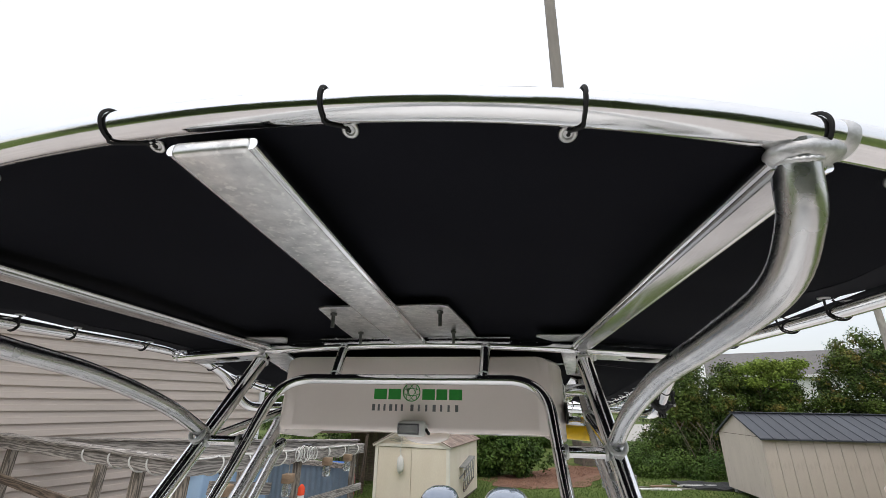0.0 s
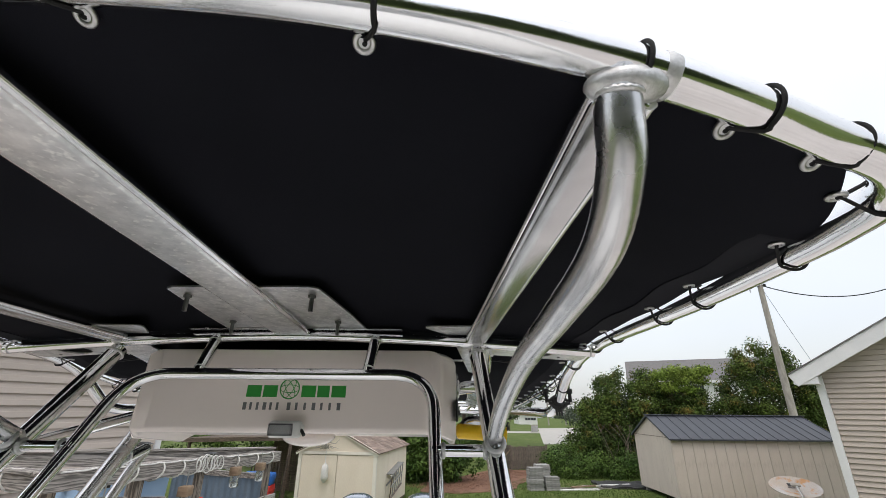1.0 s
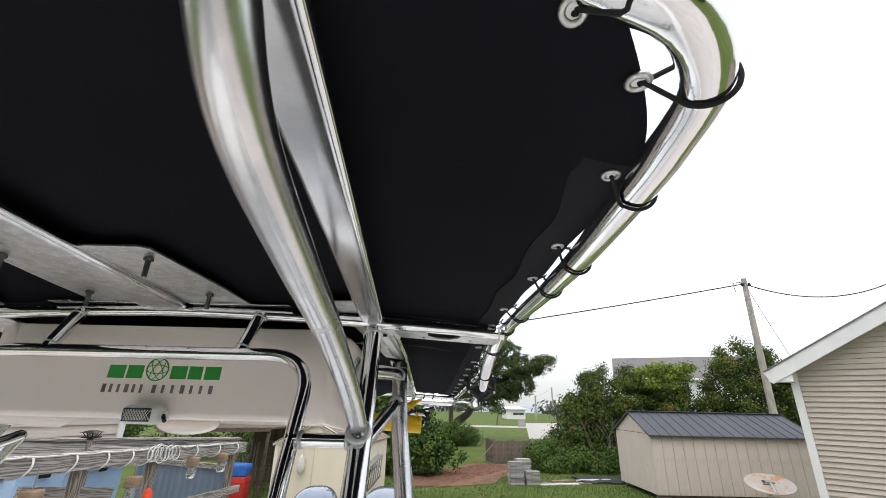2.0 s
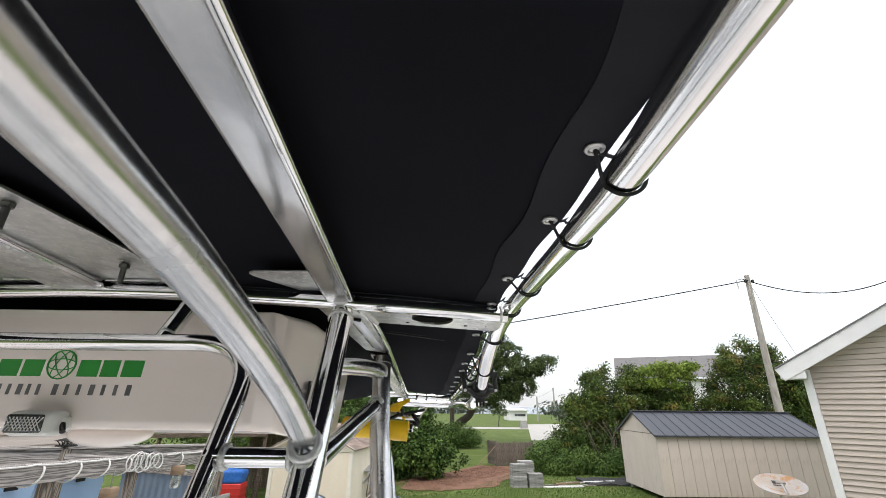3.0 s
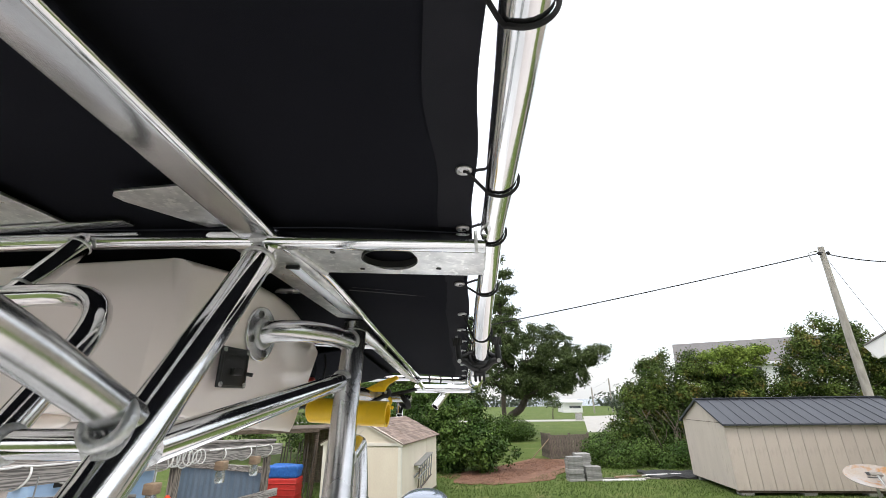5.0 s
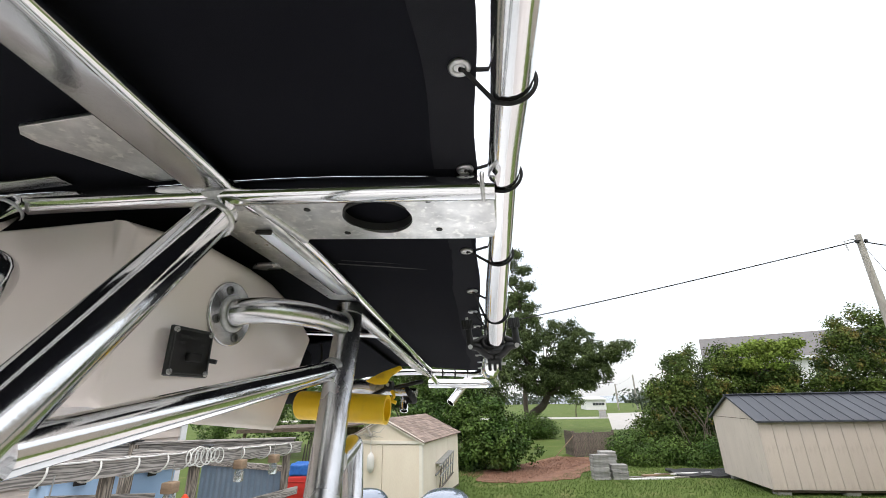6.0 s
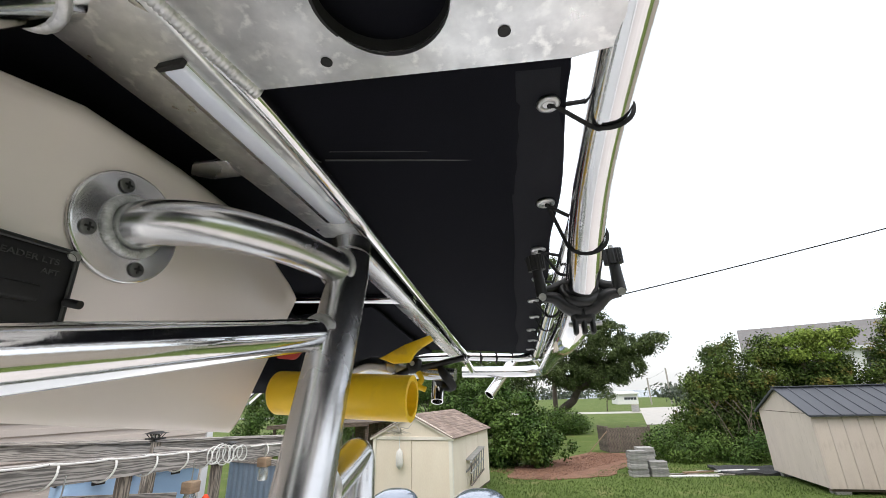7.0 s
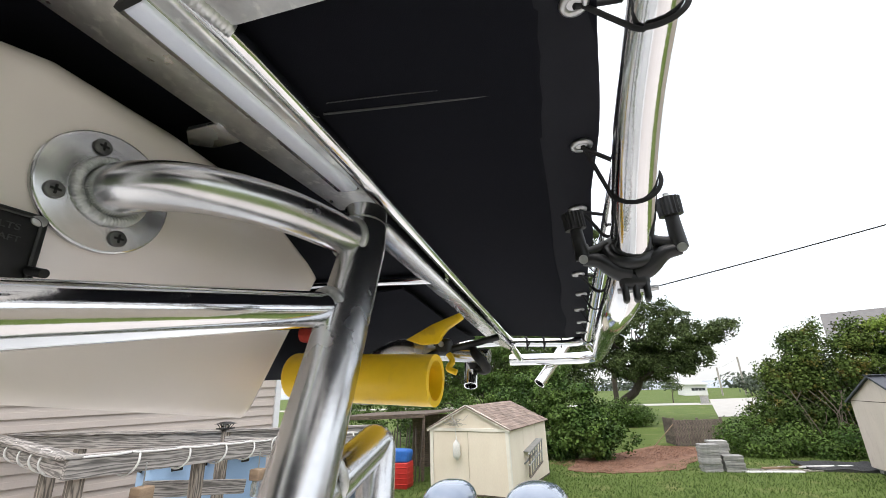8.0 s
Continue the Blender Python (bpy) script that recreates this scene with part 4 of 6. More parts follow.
# spring clamps on the launcher pipe
sp = thing("spring_clamp", "yellow and black spring clamp gripping the launcher pipe", "clamp")
lever = [(0.551, 3.125), (0.60, 3.106), (0.661, 3.107), (0.668, 3.128), (0.685, 3.146), (0.737, 3.176), (0.727, 3.193), (0.64, 3.166)]
part("handle", prism(lever, 0.022, Matrix(((1, 0, 0, 0), (0, 0, -1, 1.166), (0, 1, 0, 0), (0, 0, 0, 1))), 0.004), M_yellow, sp, "yellow lever")
part("grip", tube(curve_through([(0.675, 1.17, 3.085), (0.695, 1.16, 3.055), (0.685, 1.15, 3.035), (0.71, 1.15, 3.022)], 4), 0.009, n=10), M_yellow, sp, "yellow trigger")
part("pivot", box((0.05, 0.04, 0.05), (0.665, 1.175, 3.098), 0.012), M_black, sp)
part("pivot_pin", disc(bmesh.new(), aim((0.665, 1.153, 3.105), (0, -1, 0)), 0.008, 0.006, 14), M_steel, sp)
part("jaw", tube([(0.66, 1.17, 3.09), (0.60, 1.15, 3.06), (0.55, 1.14, 3.03)], 0.012, n=10), M_black, sp)
part("jaw", tube([(0.68, 1.18, 3.09), (0.76, 1.19, 3.105), (0.83, 1.20, 3.12)], 0.010, n=10), M_black, sp)
sp2 = thing("strap_bundle", "black rubber strap bundle round the pipe end", "strap")
part("strap", tube(curve_through([(0.745, 1.20, 3.09), (0.775, 1.16, 3.06), (0.79, 1.19, 3.03), (0.75, 1.22, 3.035), (0.735, 1.19, 3.07)], 4), 0.014, n=10), M_rubber, sp2)
for ob in (sp, sp2):
    ob.matrix_world = Matrix.Translation((1.05, -0.098, 3.0)) @ Matrix.Scale(0.575, 4) @ Matrix.Translation((-1.05, 0.098, -3.0))

# storage bag and life vests stowed under the canvas, behind the box
bag = thing("storage_bag", "sagging black mesh storage bag under the canvas", "storage bag")
bm = bmesh.new()
rows = []
for y in np.linspace(0.82, 1.44, 14):
    row = []
    for x in np.linspace(-0.66, 0.66, 16):
        sag = (1 - (abs(x) / 0.66) ** 4) * (1 - abs((y - 1.13) / 0.31) ** 4)
        row.append(bm.verts.new((x, y, 3.235 - 0.08 * (y - 0.5) - 0.10 * sag + 0.008 * math.sin(13 * x + 7 * y))))
    rows.append(row)
for a, b in zip(rows, rows[1:]):
    for k in range(15):
        bm.faces.new((a[k], a[k + 1], b[k + 1], b[k]))
made = bmesh.ops.extrude_face_region(bm, geom=list(bm.faces))
bmesh.ops.translate(bm, vec=(0, 0, 0.006), verts=[v for v in made["geom"] if isinstance(v, bmesh.types.BMVert)])
bmesh.ops.recalc_face_normals(bm, faces=bm.faces)
part("mesh_sheet", bm, M_canvas, bag)
bm = box((1.08, 0.22, 0.16), (0.03, 0.585, 3.112), 0.03, (-14, 0, 0))
part("liner", bm, M_canvas, bag, "black liner behind the box")
part("strap", tube(curve_through([(0.585, 0.70, 3.19), (0.59, 0.70, 3.15), (0.58, 0.71, 3.11), (0.588, 0.70, 3.075)], 4), 0.004, n=8), M_cord, bag, "hanging draw cord")
for x, y, z, t in ((0.535, 0.60, 3.050, 20), (0.42, 1.02, 3.12, -30)):
    v = thing("life_vest", "red folded life vest in the mesh bag", "life vest", "life vests")
    bm = bmesh.new()
    for k, (dx, dz) in enumerate(((-0.06, 0.0), (0.06, 0.006), (0.0, 0.012))):
        block(bm, (0.12, 0.20, 0.05), pose(dx, 0.02 * k, dz, 4 * k, 6 - 5 * k, 8 * k), 0.022, 3)
    part("pad", bm, M_vest, v)
    v.matrix_world = pose(x, y, z + 0.045, 6, 4, t) @ Matrix.Diagonal((0.5, 0.5, 0.55, 1))

# radar dome and antenna above the canvas
dome_t = thing("radar_dome", "white radar dome on top of the canvas frame", "radar dome")
bm = bmesh.new()
bmesh.ops.create_uvsphere(bm, u_segments=28, v_segments=12, radius=1.0, matrix=Matrix.Translation((0.50, -1.0, 3.605)) @ Matrix.Diagonal((0.12, 0.12, 0.05, 1)))
part("shell", bm, M_white, dome_t)
part("pedestal", disc(bmesh.new(), Matrix.Translation((0.50, -1.0, 3.505)), 0.05, 0.07, 20, 0.006), M_white, dome_t)
mast = thing("antenna_mast", "tall grey antenna pole rising above the top", "antenna")
part("pole", tube([(0.545, -1.06, 3.63), (0.545, -1.08, 5.4)], [0.0125, 0.0115], n=16), M_pole, mast)

# ---- ground ----
ground = part("ground", prism([(-700, -300), (700, -300), (700, 1400), (-700, 1400)], 0.2, Matrix.Translation((0, 0, -0.2))), M_lawn, None, smooth=False)
tagged(ground, "green mown lawn reaching to the distance", "lawn", kind="structure")
water = part("water", prism([(-700, 180), (700, 180), (700, 1390), (-700, 1390)], 0.02, Matrix.Translation((0, 0, -0.004))), M_water, None, smooth=False)
tagged(water, "grey-blue bay water at the horizon", "water", kind="structure")
road = part("road", prism([(-80, 60), (120, 66), (120, 71), (-80, 65)], 0.02, Matrix.Translation((0, 0, -0.005))), M_concrete, None, smooth=False)
tagged(road, "pale concrete road across the far lawn", "road", kind="structure")
drive = part("pavement", prism([(9.7, 42.5), (30, 47), (40, 90), (16.4, 79)], 0.03, Matrix.Translation((0, 0, -0.004))), M_concrete, None, smooth=False)
tagged(drive, "pale concrete drive pad", "pavement", kind="structure")
# unseen pad, added to throw light up onto the box and pipes
pad = part("pavement", prism([(-6.0, -9.0), (5.2, -9.0), (5.2, 5.8), (-6.0, 5.8)], 0.03, Matrix.Translation((0, 0, -0.006))), M_bounce, None, smooth=False)
tagged(pad, "unseen pale pad added under the boat to bounce light up", "pavement", kind="structure")
rng = np.random.default_rng(5)



def wob(pts, amount, n=6):
    out = []
    for a, b in zip(pts, pts[1:] + pts[:1]):
        for k in range(n):
            s = k / n
            out.append((a[0] * (1 - s) + b[0] * s + rng.uniform(-amount, amount), a[1] * (1 - s) + b[1] * s + rng.uniform(-amount, amount)))
    return out


mulch = part("mulch_bed", prism(wob([(-0.6, 17.2), (1.2, 16.9), (3.4, 18.2), (5.2, 23.8), (3.2, 24.2), (1.2, 21.5), (-0.4, 19.5)], 0.12), 0.03, Matrix.Translation((0, 0, -0.006))), M_mulch, None, smooth=False)
tagged(mulch, "reddish pine straw mulch bed on the lawn", "mulch", kind="structure")


def scatter_tris(n, pos, size, tall, lean):
    """Many small upright slivers as one mesh."""
    a = rng.uniform(0, 2 * np.pi, n)
    w = size * rng.uniform(0.6, 1.3, n)
    h = tall * rng.uniform(0.5, 1.3, n)
    lx, ly = rng.normal(0, lean, n) * h, rng.normal(0, lean, n) * h
    v = np.empty((n, 3, 3))
    v[:, 0] = pos + np.stack([np.cos(a) * w, np.sin(a) * w, 0 * a], 1)
    v[:, 1] = pos - np.stack([np.cos(a) * w, np.sin(a) * w, 0 * a], 1)
    v[:, 2] = pos + np.stack([lx, ly, h], 1)
    return v.reshape(-1, 3).tolist(), np.arange(3 * n).reshape(-1, 3).tolist()


n = 70000
gx, gy = rng.uniform(-6, 13, n), 11.5 + 13 * rng.uniform(0, 1, n) ** 1.5
keep = ~((gx > -0.7) & (gx < 5.2) & (gy > 17.2) & (gy < 24.3) & (gx < 1.5 + (gy - 16.5) * 0.6) & (gx > -1 + (gy - 18.5) * 0.55))
pos = np.stack([gx[keep], gy[keep], np.zeros(keep.sum())], 1)
grass = part("grass", scatter_tris(len(pos), pos, 0.012, 0.06, 0.5), M_blade, None, smooth=False)
tagged(grass, "short green lawn grass blades", "grass", kind="stuff")
n = 5000
s, t = rng.uniform(0, 1, n), rng.uniform(0, 1, n)
pos = np.stack([-0.3 + 4.6 * s + (t - 0.5) * 2.2 * (1 - 0.4 * s), 17.6 + 5.8 * s + (t - 0.5) * -1.6, np.full(n, 0.02)], 1)
chips = part("straw", scatter_tris(n, pos, 0.012, 0.05, 2.2), M_chip, None, smooth=False)
tagged(chips, "loose reddish pine straw", "straw", kind="stuff")

# ---- foliage ----


def leaves(clumps, n, size, droop=0.3, hollow=0.55, flatten=1.0):
    """Leaf blades spread through ellipsoid clumps, denser near their skins: vertices and faces."""
    c = np.array([q[:3] for q in clumps], float)
    r = np.array([q[3:] for q in clumps], float)
    wt = (r[:, 0] * r[:, 1] * r[:, 2]) ** 0.75
    pick = rng.choice(len(c), n, p=wt / wt.sum())
    d = rng.normal(0, 1, (n, 3))
    d /= np.linalg.norm(d, axis=1)[:, None]
    rad = hollow + (1 - hollow) * rng.uniform(0, 1, n) ** 0.6
    rad *= 1 + 0.12 * np.sin(d[:, 0] * 7 + pick) * np.cos(d[:, 2] * 6 + pick * 2)
    p = c[pick] + d * r[pick] * rad[:, None] + rng.normal(0, size * 0.6, (n, 3))
    p += rng.normal(0, 0.16, (n, 3)) * r[pick]
    p[:, 2] = np.maximum(p[:, 2], size * 0.8)
    face = d + rng.normal(0, 0.45, (n, 3)) + np.array([0, 0, 0.35])
    u = np.cross(face, rng.normal(0, 1, (n, 3)))
    u[:, 2] -= droop * np.linalg.norm(u, axis=1)
    u /= np.linalg.norm(u, axis=1)[:, None]
    w = np.cross(u, face)
    w /= np.linalg.norm(w, axis=1)[:, None]
    ln = size * rng.uniform(0.6, 1.4, n)[:, None]
    wd = ln * rng.uniform(0.24, 0.40, n)[:, None]
    v = np.stack([p, p + u * ln * 0.5 + w * wd, p + u * ln, p + u * ln * 0.5 - w * wd], 1)
    return v.reshape(-1, 3).tolist(), np.arange(4 * n).reshape(-1, 4).tolist()


def limb(bm, a, b, r0, r1, bend=0.2, n=8):
    a, b = Vector(a), Vector(b)
    mids = [a.lerp(b, k / 4) + Vector(rng.normal(0, bend * (b - a).length * 0.12, 3)) * (0 < k < 4) for k in range(5)]
    pts = curve_through(mids, 3)
    sweep(bm, pts, [r0 + (r1 - r0) * i / (len(pts) - 1) for i in range(len(pts))], n)


def tree(name, label, base, trunk, clumps, n, size, mat, bark=None, r0=0.3, category="tree", hollow=0.55, fine=None):
    """trunk: where the limbs fork; clumps are world-placed ellipsoids."""
    t = thing(name, label, category)
    bm = bmesh.new()
    limb(bm, base, trunk, r0, r0 * 0.7, 0.2, 12)
    for q in clumps:
        c = Vector(q[:3])
        limb(bm, trunk, c, r0 * 0.34, r0 * 0.06, 0.7, 7)
        for k in range(2):
            limb(bm, Vector(trunk).lerp(c, 0.6), c + Vector(rng.normal(0, 0.5, 3)) * Vector(q[3:]).length * 0.5, r0 * 0.16, r0 * 0.04, 0.6, 5)
    part("trunk", bm, bark or M_bark, t)
    part("crown", leaves(clustered(clumps, fine[0], fine[1], fine[2]) if fine else clumps, n, size, hollow=hollow), mat, t, smooth=False)
    return t


def clustered(mounds, density, rmin, rmax, flat_z=0.85):
    """Small leafy clumps spread over the skins of larger mounds."""
    out = []
    for cx, cy, cz, rx, ry, rz in mounds:
        for k in range(max(6, int(density * rx * rz))):
            d = rng.normal(0, 1, 3)
            d[1] = -abs(d[1]) + 0.3
            d /= np.linalg.norm(d)
            f = rng.uniform(0.6, 1.1)
            r = rng.uniform(rmin, rmax)
            out.append((cx + d[0] * rx * f, cy + d[1] * ry * f, max(cz + d[2] * rz * f, 0.3), r * 1.15, r, r * flat_z))
    return out


# live oak beyond the lawn
oak = [(5.3, 39, 4.1, 1.8, 1.5, 0.9), (7.1, 39, 4.2, 1.3, 1.3, 0.8), (3.4, 38.4, 4.3, 1.6, 1.5, 0.9), (6.7, 39, 8.8, 1.0, 1.0, 0.6), (1.5, 39, 7.6, 2.2, 2.0, 1.3), (4.2, 38.5, 7.0, 2.4, 2.2, 1.2), (6.8, 39, 6.2, 2.2, 2.0, 1.1), (9.2, 39.5, 6.6, 1.8, 1.7, 1.0), (10.6, 39, 6.9, 1.1, 1.2, 0.6), (-0.5, 38, 6.0, 2.2, 2.2, 1.5),
       (3.0, 40, 5.0, 2.8, 2.0, 1.4), (6.2, 40, 4.6, 2.4, 1.8, 1.1), (8.3, 39, 4.9, 1.6, 1.4, 0.8), (0.2, 39, 9.4, 1.6, 1.6, 1.0), (2.6, 39, 9.6, 1.3, 1.4, 0.8), (4.8, 39, 8.7, 1.4, 1.4, 0.7), (7.3, 39.2, 7.9, 1.2, 1.2, 0.6)]
tree("live_oak", "dark spreading live oak behind the lawn", (1.5, 40, -0.1), (4.0, 39.3, 3.1), oak, 75000, 0.17, M_leaf, r0=0.42, hollow=0.1, fine=(22.0, 0.20, 0.46))
pine = [(2.3, 47, 19.0, 0.9, 0.9, 0.55), (1.5, 47, 17.8, 1.0, 0.9, 0.6), (3.1, 47, 17.0, 1.2, 1.0, 0.5), (1.7, 47, 15.8, 1.1, 1.0, 0.5), (3.3, 47, 15.0, 1.2, 1.1, 0.5), (2.2, 47, 13.9, 1.3, 1.2, 0.6), (3.4, 47, 12.6, 1.2, 1.0, 0.5), (1.3, 47, 12.9, 1.2, 1.1, 0.6), (2.4, 47, 11.4, 1.4, 1.2, 0.6)]
tree("pine_tree", "tall ragged pine showing above the oak", (2.2, 47, -0.1), (2.3, 47, 14.0), pine, 8000, 0.24, M_leaf, r0=0.26, hollow=0.3)
bushes = [(-1.4, 20.0, 1.1, 1.5, 1.2, 1.1), (0.2, 19.8, 1.05, 1.25, 1.1, 1.0), (1.1, 20.4, 0.75, 0.9, 0.9, 0.75), (-0.4, 20.6, 2.0, 1.3, 1.1, 0.9), (-2.4, 20.4, 2.2, 1.6, 1.2, 1.1), (0.7, 20.6, 1.5, 0.9, 0.8, 0.7)]
tree("laurel_bush", "dense glossy green laurel bush beside the shed", (-0.4, 20.2, -0.05), (-0.4, 20.2, 0.4), bushes, 30000, 0.125, M_laurel, r0=0.08, category="bush", hollow=0.2, fine=(26.0, 0.16, 0.36))
far_hedge = [(-5 + 2.2 * k, 23.5 + 0.8 * math.sin(k * 2), 1.8 + 0.7 * math.sin(k * 1.7), 1.8, 1.3, 1.9) for k in range(-5, 2)] + [(-4 + 2.3 * k, 25, 3.6 + 0.6 * math.cos(k * 2.1), 1.7, 1.4, 1.3) for k in range(-6, 2)] + [(-3.2 + 2.1 * k, 26, 5.4 + 0.8 * math.cos(k * 1.3), 1.5, 1.3, 1.2) for k in range(-6, 1)]
tree("hedge", "tall wild green hedge behind the shed", (-5, 24.5, -0.05), (-5, 24.5, 0.8), far_hedge, 80000, 0.125, M_laurel, r0=0.10, category="hedge", hollow=0.2, fine=(9.0, 0.25, 0.6))
for bx, kind in ((-1.6, "dense dark shade tree behind the hedge"), (-6.4, "broad dark shade tree behind the hedge")):
    shade = [(bx + dx, 28.2 + dy, z, 1.5, 1.2, 1.1) for dx, dy, z in ((-1.9, 0, 4.6), (0.0, 0.4, 5.4), (1.4, 0, 4.4), (-0.8, -0.4, 3.4), (0.9, 0.2, 3.0), (-1.8, 0.3, 6.3), (0.2, 0, 6.7), (1.2, 0.3, 5.7), (-2.6, 0.2, 3.0))]
    tree("shade_tree", kind, (bx, 28.4, -0.05), (bx, 28.3, 2.2), shade, 26000, 0.15, M_leaf, r0=0.22, hollow=0.3)
for bx in (-9.0, -2.5, 4.0, 10.5):
    behind = [(bx + dx, -13.5 + dy, z * 0.68, 2.3, 1.8, 1.4) for dx, dy, z in ((-2.2, 0, 2.6), (0.2, 0.4, 2.2), (2.3, 0, 2.8), (-1.6, 0.2, 5.2), (0.8, 0, 5.0), (2.4, 0.4, 5.6), (-0.8, 0.2, 7.8), (1.4, 0, 8.2), (0.2, 0, 10.0))]
    tree("shade_tree", "tall dark leafy tree beyond the bow of the boat", (bx, -13.6, -0.05), (bx, -13.6, 2.4), behind, 9000, 0.42, M_leaf, r0=0.25, hollow=0.3)
lawn_bush = [(1.9, 34, 0.9, 1.5, 1.2, 0.9), (3.2, 34.5, 0.7, 1.0, 1.0, 0.7)]
tree("round_bush", "low round green bush under the oak", (2.2, 34.2, -0.05), (2.2, 34.2, 0.3), lawn_bush, 9000, 0.12, M_laurel, r0=0.06, category="bush")
mounds = [(11.4, 23.5, 0.9, 2.2, 0.9, 1.1), (14.0, 23.7, 1.0, 1.9, 0.9, 1.2), (10.9, 24.2, 2.5, 2.7, 1.6, 2.7), (9.0, 23.6, 1.5, 1.5, 1.2, 1.6), (13.5, 24.4, 2.6, 2.1, 1.4, 2.0), (16.2, 24.6, 2.4, 2.4, 1.3, 1.7), (19.3, 24.5, 3.9, 2.5, 1.5, 2.9), (22.6, 25.0, 3.0, 2.2, 1.4, 2.1)]
vine = []
for cx, cy, cz, rx, ry, rz in mounds:
    for k in range(int(13 * rx * rz)):
        d = rng.normal(0, 1, 3)
        d[1] = -abs(d[1]) + 0.25
        d /= np.linalg.norm(d)
        f = rng.uniform(0.78, 1.06)
        r = rng.uniform(0.22, 0.58)
        vine.append((cx + d[0] * rx * f, cy + d[1] * ry * f, max(cz + d[2] * rz * f, 0.35), r * 1.15, r, r * rng.uniform(0.75, 1.1)))
core = [(cx, cy + 0.2, cz, rx * 0.82, ry * 0.8, rz * 0.82) for cx, cy, cz, rx, ry, rz in mounds]
tv = thing("vine_thicket", "tall vine-covered thicket with some rusty leaves", "thicket")
bm = bmesh.new()
for q in mounds:
    limb(bm, (q[0], q[1], -0.05), (q[0] + 0.3, q[1], q[2]), 0.14, 0.07, 0.7, 8)
for q in vine[::5]:
    near = min(mounds, key=lambda g: (g[0] - q[0]) ** 2 + (g[2] - q[2]) ** 2)
    limb(bm, (near[0], near[1], near[2] * 0.6), q[:3], 0.04, 0.01, 0.9, 5)
part("trunk", bm, M_vinewood, tv)
part("inner_leaves", leaves(core, 40000, 0.13, hollow=0.3), M_leaf, tv, "dark inner leaves", smooth=False)
part("crown", leaves(vine, 150000, 0.115, droop=0.6, hollow=0.25), M_vine, tv, smooth=False)
young = [(12.7, 23.3, 5.0, 0.7, 0.5, 0.28), (13.5, 23.2, 5.25, 0.8, 0.5, 0.30), (14.4, 23.2, 5.15, 0.8, 0.5, 0.28), (15.1, 23.2, 5.3, 0.6, 0.5, 0.25), (13.9, 23.3, 4.75, 0.7, 0.5, 0.25), (14.9, 23.3, 4.75, 0.5, 0.4, 0.2), (12.9, 23.2, 4.4, 0.6, 0.5, 0.3), (14.1, 23.2, 4.25, 0.6, 0.4, 0.22)]
tree("small_tree", "light green spreading small tree in the thicket", (13.0, 23.6, -0.05), (13.2, 23.5, 3.6), young, 9000, 0.11, M_young, M_vinewood, r0=0.07, hollow=0.2)
stems = thing("vine_stems", "bare pale hanging vine stems in the thicket", "vine stems", kind="stuff")
bm = bmesh.new()
for k in range(44):
    x = rng.uniform(8.2, 14.5)
    y = 22.15 + rng.uniform(0, 0.7)
    pts = [(x, y, 0), (x + rng.normal(0, 0.15), y - 0.1, 0.7), (x + rng.normal(0, 0.35), y, 1.5), (x + rng.normal(0, 0.5), y + 0.3, 2.4)]
    sweep(bm, curve_through(pts, 3), 0.009 + 0.014 * rng.uniform(), 5)
part("stem", bm, M_vinewood, stems)
low = [(7.4 + 0.75 * k, 21.6 + 0.3 * math.sin(k * 1.9), 0.5 + 0.25 * math.sin(k * 2.3), 0.7, 0.6, 0.55) for k in range(-2, 4)] + [(6.5, 23.2, 0.7, 0.7, 0.6, 0.6), (7.2, 23.3, 1.0, 0.7, 0.6, 0.7)]
tree("low_shrubs", "low leafy shrubs along the thicket", (8.5, 21.9, -0.05), (8.5, 21.9, 0.2), low, 15000, 0.095, M_laurel, r0=0.04, category="shrubs")
sapling = [(10.2, 69, 3.0, 1.1, 1.0, 0.7), (9.4, 69, 2.3, 0.9, 0.9, 0.5), (10.8, 69, 2.2, 0.9, 0.9, 0.5)]
tree("small_tree", "small sparse tree on the far lawn", (10.0, 69, -0.05), (10.1, 69, 1.2), sapling, 1300, 0.2, M_leaf, r0=0.09)
shore = [(x, 170 + 6 * math.sin(x), 2.0 + 1.5 * math.sin(x * 0.37) ** 2, 7.0, 3.0, 2.2 + 1.2 * math.sin(x * 0.9) ** 2) for x in range(-90, 150, 7) if not 20 < x < 40]
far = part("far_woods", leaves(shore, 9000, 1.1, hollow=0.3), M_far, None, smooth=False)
tagged(far, "low line of woods on the far shore", "far woods", kind="stuff")
near_far = [(27.5, 92, 2.0, 3.0, 2, 1.7), (31.0, 95, 2.8, 2.6, 2, 2.2), (36, 93, 3.6, 3.5, 2, 2.8), (41, 92, 4.0, 4, 2, 3.2)]
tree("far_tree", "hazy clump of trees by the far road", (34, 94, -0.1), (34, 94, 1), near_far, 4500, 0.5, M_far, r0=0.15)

# ---- small cream shed ----


